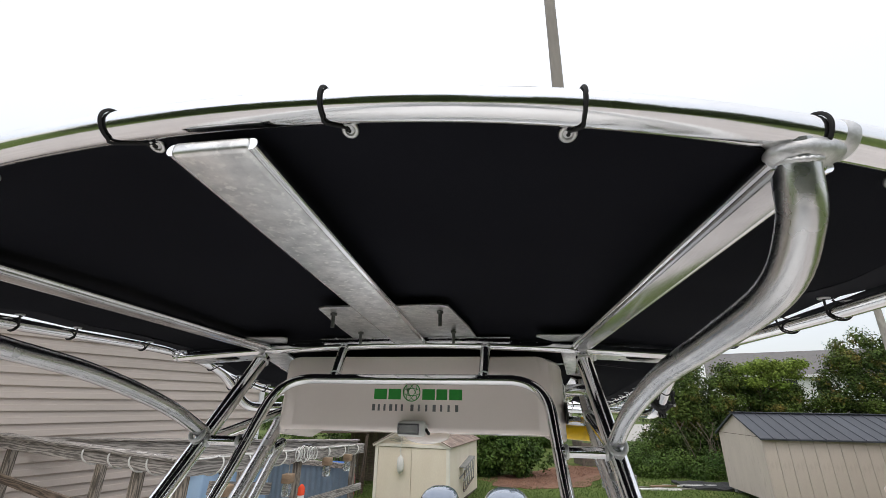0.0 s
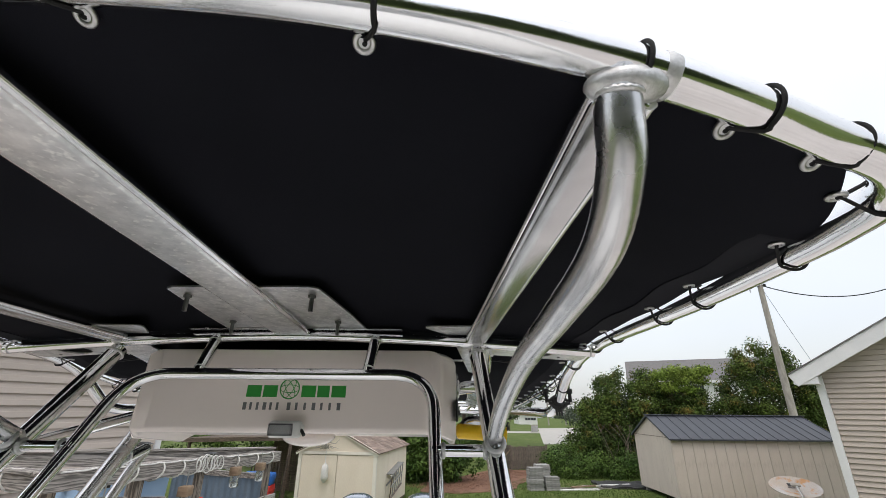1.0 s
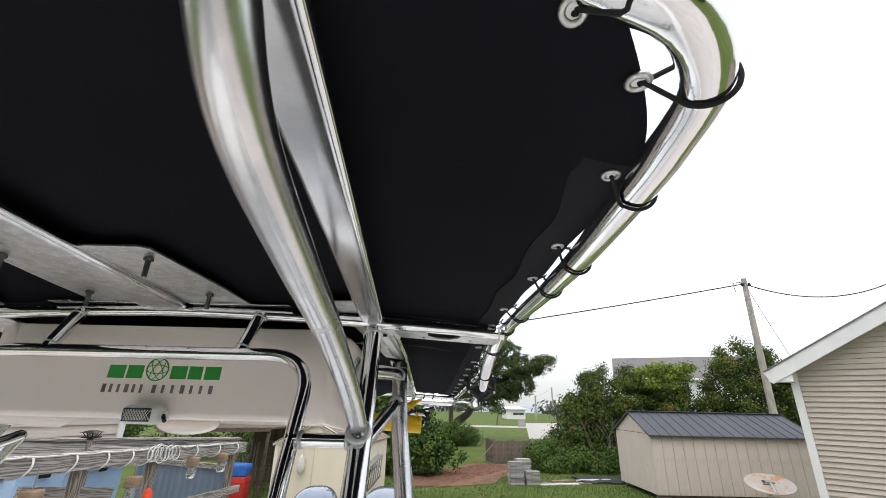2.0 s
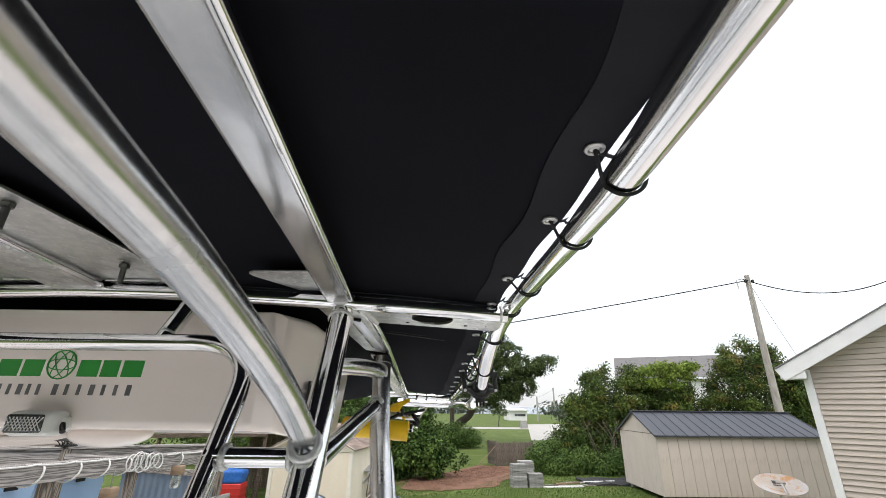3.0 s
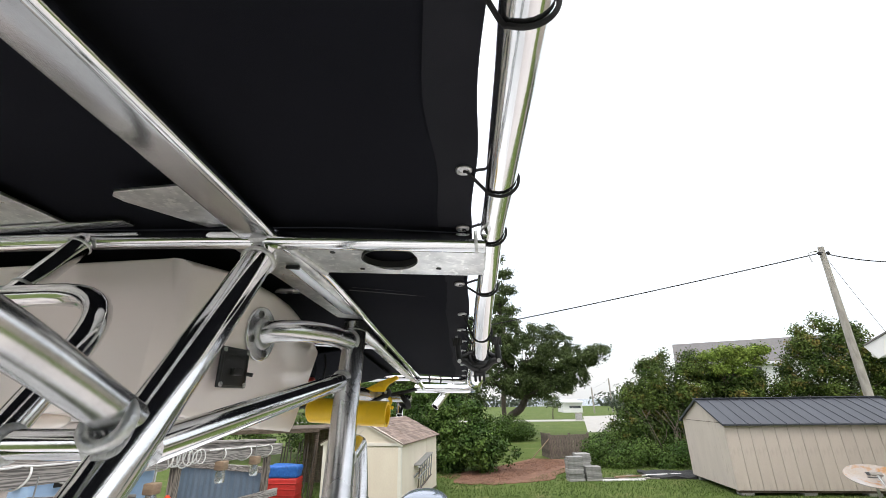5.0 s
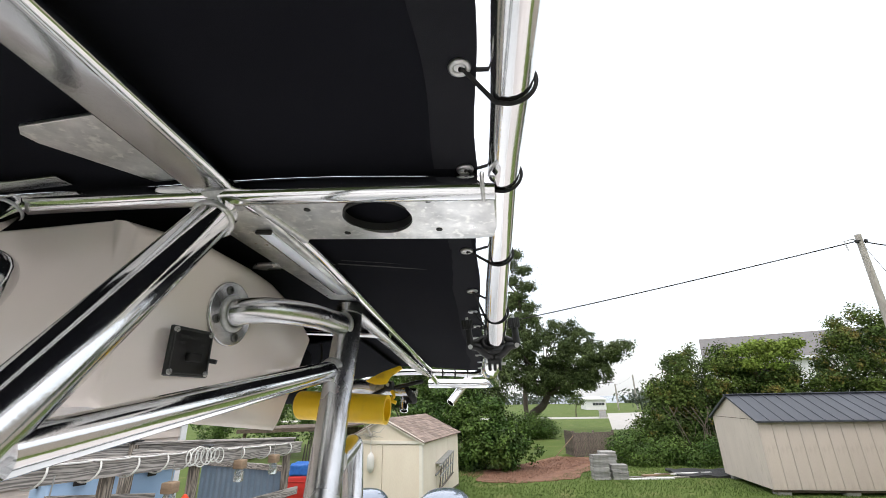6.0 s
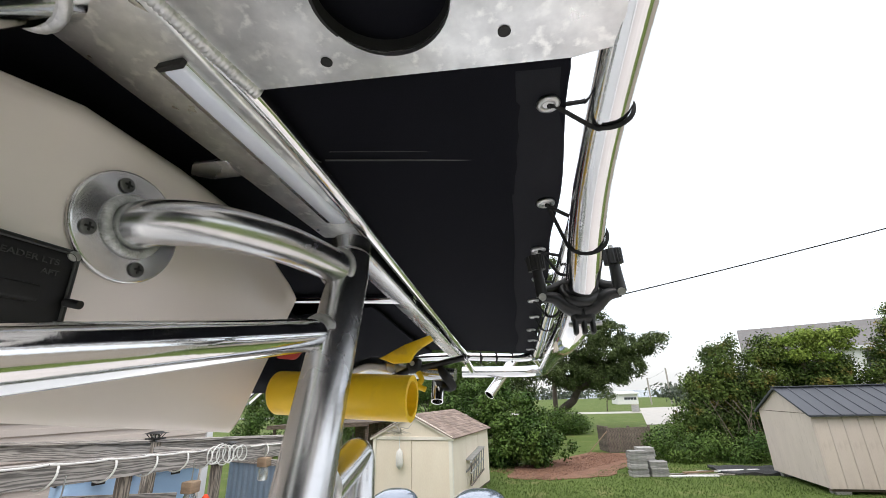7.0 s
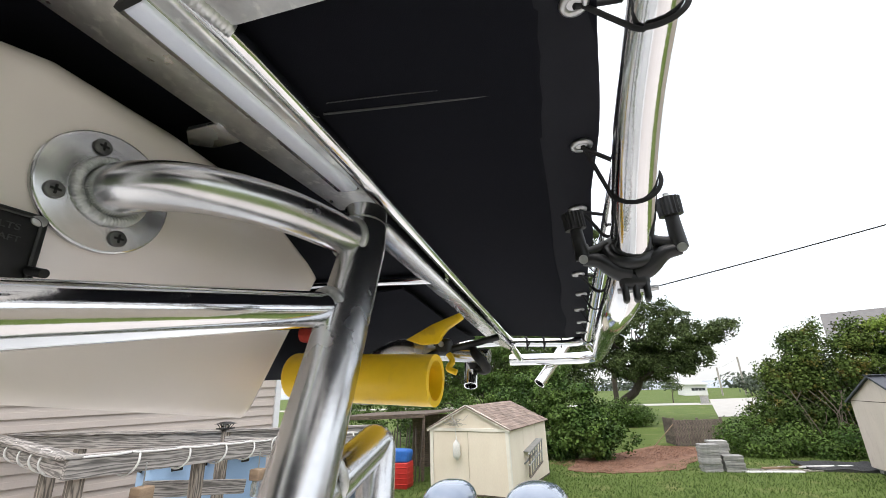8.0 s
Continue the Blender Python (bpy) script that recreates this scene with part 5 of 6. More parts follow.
def gable_roof(parent, x0, x1, y0, y1, eave, peak, over, thick, mat, name, ridge_y):
    """Two slabs that meet over the ridge."""
    out = []
    for s in (-1, 1):
        if ridge_y:
            c = (x0 + x1) / 2
            a, b = Vector((c, 0, peak)), Vector(((x1 if s > 0 else x0) + s * over, 0, eave - over * (peak - eave) / ((x1 - x0) / 2)))
            quad = [(a.x, y0 - over, a.z), (a.x, y1 + over, a.z), (b.x, y1 + over, b.z), (b.x, y0 - over, b.z)]
        else:
            c = (y0 + y1) / 2
            a, b = Vector((0, c, peak)), Vector((0, (y1 if s > 0 else y0) + s * over, eave - over * (peak - eave) / ((y1 - y0) / 2)))
            quad = [(x0 - over, a.y, a.z), (x1 + over, a.y, a.z), (x1 + over, b.y, b.z), (x0 - over, b.y, b.z)]
        bm = bmesh.new()
        f = bm.faces.new([bm.verts.new(q) for q in quad])
        made = bmesh.ops.extrude_face_region(bm, geom=[f])
        bmesh.ops.translate(bm, vec=(0, 0, thick), verts=[v for v in made["geom"] if isinstance(v, bmesh.types.BMVert)])
        bmesh.ops.recalc_face_normals(bm, faces=bm.faces)
        out.append(flat(part(name, bm, mat, parent)))
    return out


def small_shed():
    W, D, E, P = 2.62, 3.8, 1.80, 2.42
    sh = thing("garden_shed", "cream panelled garden shed with a brown shingle roof", "shed", at=(-4.26, 13.15, 0.0), turn=-8.5)
    flat(part("wall", box((0.06, D, E), (0.03, D / 2, E / 2)), M_shedS, sh))
    flat(part("wall", box((W - 0.12, 0.06, E), (W / 2, D - 0.03, E / 2)), M_shedS, sh))
    k = flat(part("side_panel", box((0.055, D / 3 - 0.012, E), (W - 0.03, D / 6, E / 2), 0.004), M_shedS, sh))
    for j in (1, 2):
        share(k, Matrix.Translation((0, j * D / 3, 0)), sh)
    # front: two doors between trims, gable above
    for x, w in ((W * 0.27, W * 0.455), (W * 0.73, W * 0.455)):
        flat(part("door", box((w, 0.05, E - 0.12), (x, 0.028, (E - 0.12) / 2 + 0.03), 0.006), M_shedS, sh, "flush cream door"))
    for x in (0.05, W - 0.05):
        flat(part("corner_trim", box((0.11, 0.09, E + 0.02), (x, 0.02, E / 2), 0.006), M_shedtrim, sh))
        flat(part("corner_trim", box((0.07, 0.09, E + 0.02), (x, D - 0.01, E / 2), 0.006), M_shedtrim, sh))
    flat(part("header_trim", box((W, 0.07, 0.09), (W / 2, 0.012, E - 0.03), 0.006), M_shedtrim, sh))
    for y in (0.015, D - 0.05):
        flat(part("gable", prism([(0, E), (W, E), (W / 2, P)], 0.05, Matrix(((1, 0, 0, 0), (0, 0, -1, y + 0.05), (0, 1, 0, 0), (0, 0, 0, 1)))), M_shedS, sh))
    for a, b in (((-0.08, E - 0.05), (W / 2, P + 0.02)), ((W + 0.08, E - 0.05), (W / 2, P + 0.02))):
        flat(part("rake_trim", bar((a[0], -0.06, a[1]), (b[0], -0.06, b[1]), 0.03, 0.09, 0.004), M_shedtrim, sh))
    roof = gable_roof(sh, 0, W, 0, D, E, P, 0.09, 0.03, M_shingle, "roof", True)
    # shingle courses
    for s, r in zip((-1, 1), roof):
        bm = bmesh.new()
        a, b = Vector((W / 2, 0, P + 0.03)), Vector((W / 2 + s * (W / 2 + 0.09), 0, E - 0.045 + 0.03))
        rows_n, cols = 12, 16
        d = (b - a)
        nrm = Vector((-d.z * s, 0, d.x * s)).normalized()
        if nrm.z < 0:
            nrm = -nrm
        for i in range(rows_n):
            p, q = a + d * (i / rows_n), a + d * ((i + 1.15) / rows_n)
            off = rng.uniform(0, 0.2)
            for c in range(cols):
                y0 = -0.09 + (D + 0.18) * (c + off - 0.1) / cols
                y1 = y0 + (D + 0.18) / cols * 0.96
                y0, y1 = max(y0, -0.09), min(y1, D + 0.09)
                lift = rng.uniform(0.004, 0.012)
                vs = [bm.verts.new(v) for v in ((p.x, y0, p.z + 0.003), (p.x, y1, p.z + 0.003), (q.x, y1, q.z + lift + 0.006), (q.x, y0, q.z + lift + 0.006), (q.x, y1, q.z), (q.x, y0, q.z))]
                bm.faces.new(vs[:4])
                bm.faces.new((vs[3], vs[2], vs[4], vs[5]))
        tagged(part("shingles", bm, M_shingle, r, smooth=False), "brown-grey asphalt shingles", kind="stuff")
    # louvred window box on the side
    win = part("rack", bar((W + 0.03, 1.10, 0.74), (W + 0.03, 2.50, 0.94), 0.03, 0.05, 0.006), M_block, sh, "grey slatted rack leaning on the wall")
    for z in (-0.30, 0.03, 0.33):
        part("rack_bar", bar((W + 0.19, 1.05, 0.68 + z), (W + 0.16, 2.55, 0.91 + z), 0.05, 0.035, 0.006), M_fence if z < 0 else M_block, win)
    for j in range(6):
        f = j / 5
        part("slat", bar((W + 0.16, 1.10 + 1.38 * f, 0.38 + 0.22 * f), (W + 0.20, 1.17 + 1.34 * f, 1.02 + 0.22 * f), 0.045, 0.03, 0.006, up=(1, 0, 0)), M_block if j else M_darkwood, win)
    part("rack_shelf", bar((W + 0.10, 1.17, 1.06), (W + 0.10, 2.57, 1.28), 0.24, 0.03, 0.006), M_block, win)
    flat(part("skid", box((W, D, 0.06), (W / 2, D / 2, 0.03)), M_darkwood, sh))
    return sh


small_shed()
hang = thing("rope_float", "white boat fender hanging by a rope on the shed", "boat fender")
SH = pose(-4.26, 13.15, 0, 0, 0, -8.5)
bm = bmesh.new()
pts = [SH @ Vector((0.98, -0.12, z)) for z in (0.94, 0.97, 1.02, 1.08, 1.22, 1.34, 1.42, 1.46, 1.50)]
sweep(bm, pts, [0.025, 0.05, 0.095, 0.112, 0.114, 0.108, 0.088, 0.045, 0.022], 16)
part("float_body", bm, M_rope, hang)
part("cord", tube(curve_through([SH @ Vector(p) for p in ((0.98, -0.10, 1.44), (0.96, -0.10, 1.7), (0.99, -0.10, 1.95))], 3), 0.012, n=6), M_rope, hang)
drift = thing("driftwood_spray", "grey twiggy driftwood spray over the shed door", "driftwood")
bm = bmesh.new()
for k in range(16):
    a = rng.uniform(-0.9, 0.9)
    limb(bm, SH @ Vector((1.0, -0.09, 1.93)), SH @ Vector((1.0 + 0.45 * math.sin(a * 2), -0.12 - 0.05 * rng.uniform(), 1.93 + 0.35 * (0.3 + rng.uniform()) * math.cos(a * 1.6) * (1 if k % 3 else -0.2))), 0.014, 0.004, 0.8, 5)
part("twigs", bm, M_pole, drift)

lean = thing("lean_to", "old dark timber lean-to behind the garden shed", "lean-to", at=(-7.6, 15.0, 0), turn=-6)
# roof drawn deep so that it shades the space beneath
flat(part("roof", bar((-1.6, 1.2, 2.0), (2.7, 1.2, 2.12), 3.0, 0.06, 0.006), M_darkwood, lean))
flat(part("fascia", bar((-1.6, -0.33, 1.97), (2.7, -0.33, 2.09), 0.03, 0.14, 0.006), M_darkwood, lean))
for x in (-1.4, 2.5):
    flat(part("post", bar((x, -0.2, 0), (x + 0.08, -0.2, 2.0), 0.09, 0.09, 0.006, up=(0, 1, 0)), M_darkwood, lean))
# dark boards added at the back, standing in for shade under the roof
for k in range(11):
    x = 0.75 + 0.18 * k
    flat(part("board", bar((x, 2.3, 0), (x, 2.3, 1.98), 0.165, 0.025, 0.004, up=(0, 1, 0)), M_darkwood, lean))
for k in range(9):
    x = 1.2 + 0.16 * k
    part("pole", tube([(x, -0.35 - 0.04 * (k % 3), 0), (x + 0.10 - 0.05 * (k % 4), -0.22, 1.55 + 0.12 * (k % 3))], 0.022, n=7), M_bark, lean)

# ---- long beige shed with a metal roof ----


def long_shed():
    L, D, E, P, B = 6.34, 3.1, 2.17, 2.90, 0.16
    sh = thing("storage_shed", "long beige panelled storage shed with a charcoal metal roof", "shed", at=(8.86, 15.45, 0.0), turn=1.0)
    k = flat(part("wall_panel", box((0.385, 0.05, E - B), (0.2, 0.025, (E + B) / 2), 0.006), M_shedB, sh))
    for j in range(1, 16):
        share(k, Matrix.Translation((0.396 * j, 0, 0)), sh)
    flat(part("wall_backing", box((L, 0.03, E - B), (L / 2, 0.065, (E + B) / 2)), M_shedB, sh))
    flat(part("wall", box((L, 0.05, E - B), (L / 2, D - 0.025, (E + B) / 2)), M_shedB, sh))
    flat(part("gable_wall", box((0.05, D - 0.10, E - B), (0.025, D / 2, (E + B) / 2)), M_shedB, sh))
    flat(part("gable_wall", box((0.05, D - 0.10, E - B), (L - 0.025, D / 2, (E + B) / 2)), M_shedB, sh))
    for x in (0.0, L - 0.05):
        flat(part("gable", prism([(0, E), (D, E), (D / 2, P)], 0.05, Matrix(((0, 0, 1, x), (1, 0, 0, 0), (0, 1, 0, 0.004), (0, 0, 0, 1)))), M_shedB, sh))
    flat(part("gable_trim", box((0.012, D, 0.016), (-0.003, D / 2, E), 0.002), M_darkwood, sh))
    flat(part("corner_trim", box((0.06, 0.06, E - B), (0.0, 0.0, (E + B) / 2), 0.006), M_shedB, sh))
    # roof panels with standing ribs
    for s in (-1, 1):
        y_e = D / 2 + s * (D / 2 + 0.12)
        z_e = E - 0.12 * (P - E) / (D / 2) + 0.02
        a, b = Vector((0, D / 2, P + 0.03)), Vector((0, y_e, z_e))
        d = b - a
        bm = bmesh.new()
        n_v = (Vector((1, 0, 0)).cross(d)).normalized()
        if n_v.z < 0:
            n_v = -n_v
        span(bm, a, b, 0.40, 0.02, 0.0, up=n_v)
        span(bm, a + Vector((0.2, 0, 0)) + n_v * 0.018, b + Vector((0.2, 0, 0)) + n_v * 0.018, 0.035, 0.03, 0.006, up=n_v)
        first = flat(part("roof_panel", bm, M_metalroof, sh, ""))
        first.location = (0.12, 0, 0)
        for j in range(1, 16):
            share(first, Matrix.Translation((0.12 + 0.402 * j, 0, 0)), sh)
        flat(part("drip_edge", bar((-0.10, y_e, z_e - 0.02), (L + 0.10, y_e, z_e - 0.02), 0.03, 0.05, 0.004), M_metalroof, sh))
        flat(part("rake_edge", bar((-0.09, D / 2, P + 0.015), (-0.09, y_e, z_e - 0.015), 0.03, 0.06, 0.004), M_metalroof, sh))
    flat(part("ridge_cap", box((L + 0.24, 0.22, 0.03), (L / 2, D / 2, P + 0.055), 0.01), M_metalroof, sh))
    for x in (0.3, 2.2, 4.1, 6.0):
        for y in (0.2, D - 0.2):
            flat(part("foundation_block", box((0.4, 0.3, B), (x, y, B / 2), 0.01), M_block, sh))
    flat(part("skid", box((L, 0.12, 0.08), (L / 2, 0.10, B - 0.03), 0.006), M_darkwood, sh))
    return sh


long_shed()

# ---- tan house beyond the boat ----


def siding_wall(parent, origin, direction, length, z0, z1, lap, mat, label=""):
    """Overlapping boards, each a piece, on a wall that runs from origin along direction; boards face to the left of it."""
    d = Vector((*direction, 0)).normalized()
    nrm = Vector((d.y, -d.x, 0))
    m = Matrix((d, -nrm, Vector((0, 0, 1)))).transposed().to_4x4()
    m.translation = Vector((*origin, 0))
    bm = bmesh.new()
    vs = [(0, -0.036), (0.004, -0.041), (lap * 0.5, -0.028), (lap * 0.53, -0.022), (lap + 0.004, -0.006), (lap + 0.004, 0.0), (0, 0.0)]
    a = [bm.verts.new((0, y, z)) for z, y in vs]
    b = [bm.verts.new((length, y, z)) for z, y in vs]
    for k in range(len(vs)):
        j = (k + 1) % len(vs)
        bm.faces.new((a[k], a[j], b[j], b[k]))
    bm.faces.new(a[::-1])
    bm.faces.new(b)
    bmesh.ops.recalc_face_normals(bm, faces=bm.faces)
    first = flat(part("siding_board", bm, mat, parent))
    first.matrix_local = m @ Matrix.Translation((0, 0, z0))
    count = int(round((z1 - z0) / lap))
    for k in range(1, count):
        share(first, m @ Matrix.Translation((0, 0, z0 + k * lap)), parent)
    return m


def house_right():
    """The gable end stands square to the view; its rake climbs away from the corner."""
    h = thing("tan_house", "tan vinyl-sided house with white rake trim", "house", at=(8.14, 7.30, 0.0), turn=-44.0)
    W, E, P = 9.0, 3.86, 6.4
    flat(part("wall_core", box((W, 0.12, E), (W / 2 + 0.02, 0.10, E / 2)), M_siding2, h))
    flat(part("wall_core", box((0.12, 9.0, E), (0.08, 4.7, E / 2)), M_siding2, h))
    flat(part("gable_core", prism([(0.0, E), (W, E), (W / 2, P)], 0.12, Matrix(((1, 0, 0, 0.02), (0, 0, -1, 0.16), (0, 1, 0, 0.0), (0, 0, 0, 1)))), M_siding2, h))
    lap = 0.096
    siding_wall(h, (0.04, 0.04), (1, 0), W - 0.1, 0.2, E, lap, M_siding2)
    for k in range(25):
        z = E + lap * k
        x0 = (z - E) / (P - E) * W / 2 + 0.06
        if W - 2 * x0 < 0.3:
            break
        flat(part("gable_board", box((W - 2 * x0, 0.03, lap - 0.006), (W / 2, 0.022, z + lap / 2), 0.004, (-2.5, 0, 0)), M_siding2, h))
    flat(part("corner_post", box((0.13, 0.13, E - 0.1), (0.0, 0.03, E / 2), 0.01), M_trim, h))
    for s in (0, 1):
        a = (-0.38 if not s else W + 0.38, E - 0.22)
        b = (W / 2, P + 0.02)
        for y, dep, w in ((-0.32, 0.25, 0.03),):
            flat(part("rake_fascia", bar((a[0], y, a[1] + 0.06), (b[0], y, b[1] + 0.06), w, dep, 0.006), M_trim, h, "white rake board"))
        flat(part("rake_soffit", bar((a[0], -0.15, a[1]), (b[0], -0.15, b[1]), 0.34, 0.03, 0.004), M_trim, h))
        flat(part("roof", bar((a[0] - (0.05 if not s else -0.05), 4.44, a[1] + 0.195), (b[0], 4.44, b[1] + 0.195), 9.6, 0.022, 0.0), M_greyroof, h))
    flat(part("eave_return", box((0.40, 0.35, 0.14), (-0.18, -0.14, E - 0.16), 0.008), M_trim, h))
    return h


house_right()

# ---- sided house with its deck ----
DIR = Vector((0.352, 0.936, 0))
TURN = math.degrees(math.atan2(DIR.y, DIR.x))


def house_left():
    h = thing("beige_house", "beige vinyl-sided house with a white corner post", "house")
    L = 11.0
    c = Vector((-4.92, 6.85, 0))
    o = c - DIR * L
    nrm = Vector((DIR.y, -DIR.x, 0))
    siding_wall(h, (o.x, o.y), (DIR.x, DIR.y), L - 0.06, 0.3, 4.9, 0.165, M_siding)
    flat(part("wall_core", bar(o - nrm * 0.10 + Vector((0, 0, 2.45)), c - nrm * 0.10 + Vector((0, 0, 2.45)), 0.16, 4.9, 0.0), M_siding, h))
    back = c - nrm * 6
    flat(part("wall_core", bar(c + Vector((0, 0, 2.45)) - DIR * 0.08 - nrm * 0.2, back + Vector((0, 0, 2.45)) - DIR * 0.08, 0.16, 4.9, 0.0), M_siding, h))
    flat(part("corner_post", box((0.11, 0.11, 4.7), (c.x + 0.01, c.y - 0.01, 2.5), 0.01, (0, 0, TURN)), M_trim, h))
    flat(part("soffit", bar(o + nrm * 0.15 + Vector((0, 0, 4.92)), c + nrm * 0.15 + DIR * 0.3 + Vector((0, 0, 4.92)), 0.7, 0.05, 0.0), M_trim, h))
    flat(part("fascia", bar(o + nrm * 0.50 + Vector((0, 0, 5.0)), c + nrm * 0.50 + DIR * 0.3 + Vector((0, 0, 5.0)), 0.03, 0.2, 0.004), M_trim, h))
    up = Vector((0, 0, 1)) - nrm * -0.45
    flat(part("roof", bar(o - nrm * 2.6 + Vector((0, 0, 6.4)), c - nrm * 2.6 + DIR * 0.4 + Vector((0, 0, 6.4)), 7.0, 0.06, 0.0, up=up), M_greyroof, h))
    return h


house_left()
C0, E0 = Vector((-2.72, 2.19, 0.12)), Vector((-2.50, 6.70, -0.11))
RUN = (E0 - C0) / (E0 - C0).to_2d().length
OUT = Vector((-RUN.y, RUN.x, 0))
LEFT = Vector((-0.966, 0.259, 0))
TURN2 = math.degrees(math.atan2(RUN.y, RUN.x))
deck = thing("deck", "weathered grey timber deck beside the house", "deck", kind="structure")
k = flat(part("plank", box((5.6, 0.135, 0.035), (0, 0, 0), 0.004), M_wood, deck))
k.matrix_local = Matrix.Translation((C0 + RUN * 2.2 + OUT * 0.1 + Vector((0, 0, 1.10)))) @ pose(0, 0, 0, 0, 0, TURN2)
for j in range(1, 20):
    share(k, Matrix.Translation((C0 + RUN * 2.2 + OUT * (0.1 + 0.142 * j) + Vector((0, 0, 1.10)))) @ pose(0, 0, 0, 0, 0, TURN2), deck)
flat(part("skirt", bar(C0 + OUT * 0.02 + Vector((0, 0, 0.95)) - RUN * 0.9, E0 + OUT * 0.02 + Vector((0, 0, 0.95)), 0.04, 0.24, 0.004), M_wood, deck))

rail = thing("deck_railing", "weathered grey timber deck railing wound with white rope", "railing")


def rail_bar(name, a, b, w, h, mat=None):
    a, b = Vector(a), Vector(b)
    d = (b - a).normalized()
    s = (Vector((0, 0, 1)) if abs(d.z) < 0.9 else RUN).cross(d).normalized()
    m = Matrix((d, s, d.cross(s))).transposed().to_4x4()
    m.translation = (a + b) / 2
    ob = flat(part(name, block(bmesh.new(), ((b - a).length, w, h), None, 0.006), mat or M_wood, rail))
    ob.matrix_local = m
    return ob


Z = Vector((0, 0, 1))
rail_bar("top_rail", C0 - RUN * 0.03 + Z * 2.38, E0 + Z * 2.38, 0.05, 0.135)
rail_bar("cap_rail", C0 - RUN * 0.05 + Z * 2.462 + OUT * 0.05, E0 + RUN * 0.03 + Z * 2.462 + OUT * 0.05, 0.15, 0.028)
rail_bar("top_rail", C0 + LEFT * 0.05 + Z * 2.38, C0 + LEFT * 3.66 + Z * 2.46, 0.05, 0.135)
rail_bar("cap_rail", C0 + LEFT * 0.12 + Z * 2.462, C0 + LEFT * 3.64 + Z * 2.542, 0.15, 0.028)
rail_bar("back_rail", (-6.1, 3.44, 2.50), (-3.4, 4.2, 2.48), 0.05, 0.16)
rail_bar("back_rail", (-3.4, 4.2, 2.48), (-2.60, 6.62, 2.33), 0.05, 0.16)
rail_bar("back_cap", (-6.1, 3.46, 2.595), (-3.4, 4.22, 2.575), 0.16, 0.03)
rail_bar("back_cap", (-3.42, 4.23, 2.575), (-2.62, 6.64, 2.425), 0.16, 0.03)
rail_bar("end_rail", (-3.36, 4.22, 2.45), (-2.66, 4.36, 2.40), 0.05, 0.135)
rail_bar("low_rail", C0 + LEFT * 3.5 + Vector((-0.02, -0.09, 2.12)), C0 - LEFT * 0.05 + Vector((-0.02, -0.09, 1.86)), 0.045, 0.085, M_darkwood)
rail_bar("low_rail", C0 + RUN * 0.78 + OUT * 0.3 + Z * 2.12, C0 + RUN * 1.9 + OUT * 0.25 + Z * 1.99, 0.045, 0.14)
rail_bar("low_rail", C0 + RUN * 2.4 + OUT * 0.02 + Z * 1.75, E0 + Z * 1.75, 0.045, 0.11)
for t in (0.10, 1.14, 2.25, 4.25):
    p = C0 + RUN * t + OUT * 0.075
    rail_bar("post", (p.x, p.y, 0), p + Z * 2.45, 0.09, 0.09, M_woodp)
for t in (-5.2, -3.4):
    p = Vector((t, 4.24 + 0.28 * (t + 3.4), 0))
    rail_bar("post", p, p + Z * 2.57, 0.10, 0.10, M_woodp)
for t in (0.78, 3.4):
    p = C0 + LEFT * t + Vector((0.02, 0.08, 0))
    rail_bar("post", (p.x, p.y, 0), p + Z * 2.45, 0.09, 0.09, M_woodp)
# rope wound along the rail
rope = thing("wound_rope", "white rope wound round the deck rail", "rope")


def winding(start, along, across, marks, top):
    """A rope that lies along a rail's upper edge and drops round it once at each mark."""
    pts = []
    last = 0.0
    for t in marks:
        pts += [start + along * (last + (t - last) * f) + across * -0.045 + Z * (top + 0.008) for f in (0.15, 0.5, 0.85)]
        for k in range(9):
            a = radians(80 - 350 * k / 8)
            pts.append(start + along * (t + 0.12 * (1 - k / 8)) + across * (0.03 - 0.105 * math.cos(a - radians(10))) + Z * (top - 0.075 + 0.09 * math.sin(a)))
        last = t + 0.12
    return tube(curve_through(pts, 3), 0.0085, n=8)


part("winding", winding(C0, RUN, OUT, (0.36, 0.82, 1.22, 1.58, 1.90), 2.455), M_rope, rope)
part("winding", winding(C0 + RUN * 2.6, RUN, OUT, (0.25, 0.85, 1.42), 2.455), M_rope, rope)
part("winding", winding(C0 + LEFT * 0.08, LEFT + Z * 0.022, Vector((0.259, 0.966, 0)), (0.28, 0.56, 0.92, 1.40), 2.455), M_rope, rope)
for k in range(7):
    t = 2.05 + 0.075 * k
    c = C0 + RUN * t - OUT * 0.04 + Z * (2.41 + 0.01 * math.sin(k * 2))
    m = Matrix.Translation(c) @ pose(0, 0, 0, 90 + 12 * math.sin(k * 1.7), 15 * math.cos(k * 2.3), TURN2)
    part("coil", ring(m, 0.088 + 0.016 * math.sin(k), 0.0075, 26, 8), M_rope, rope)


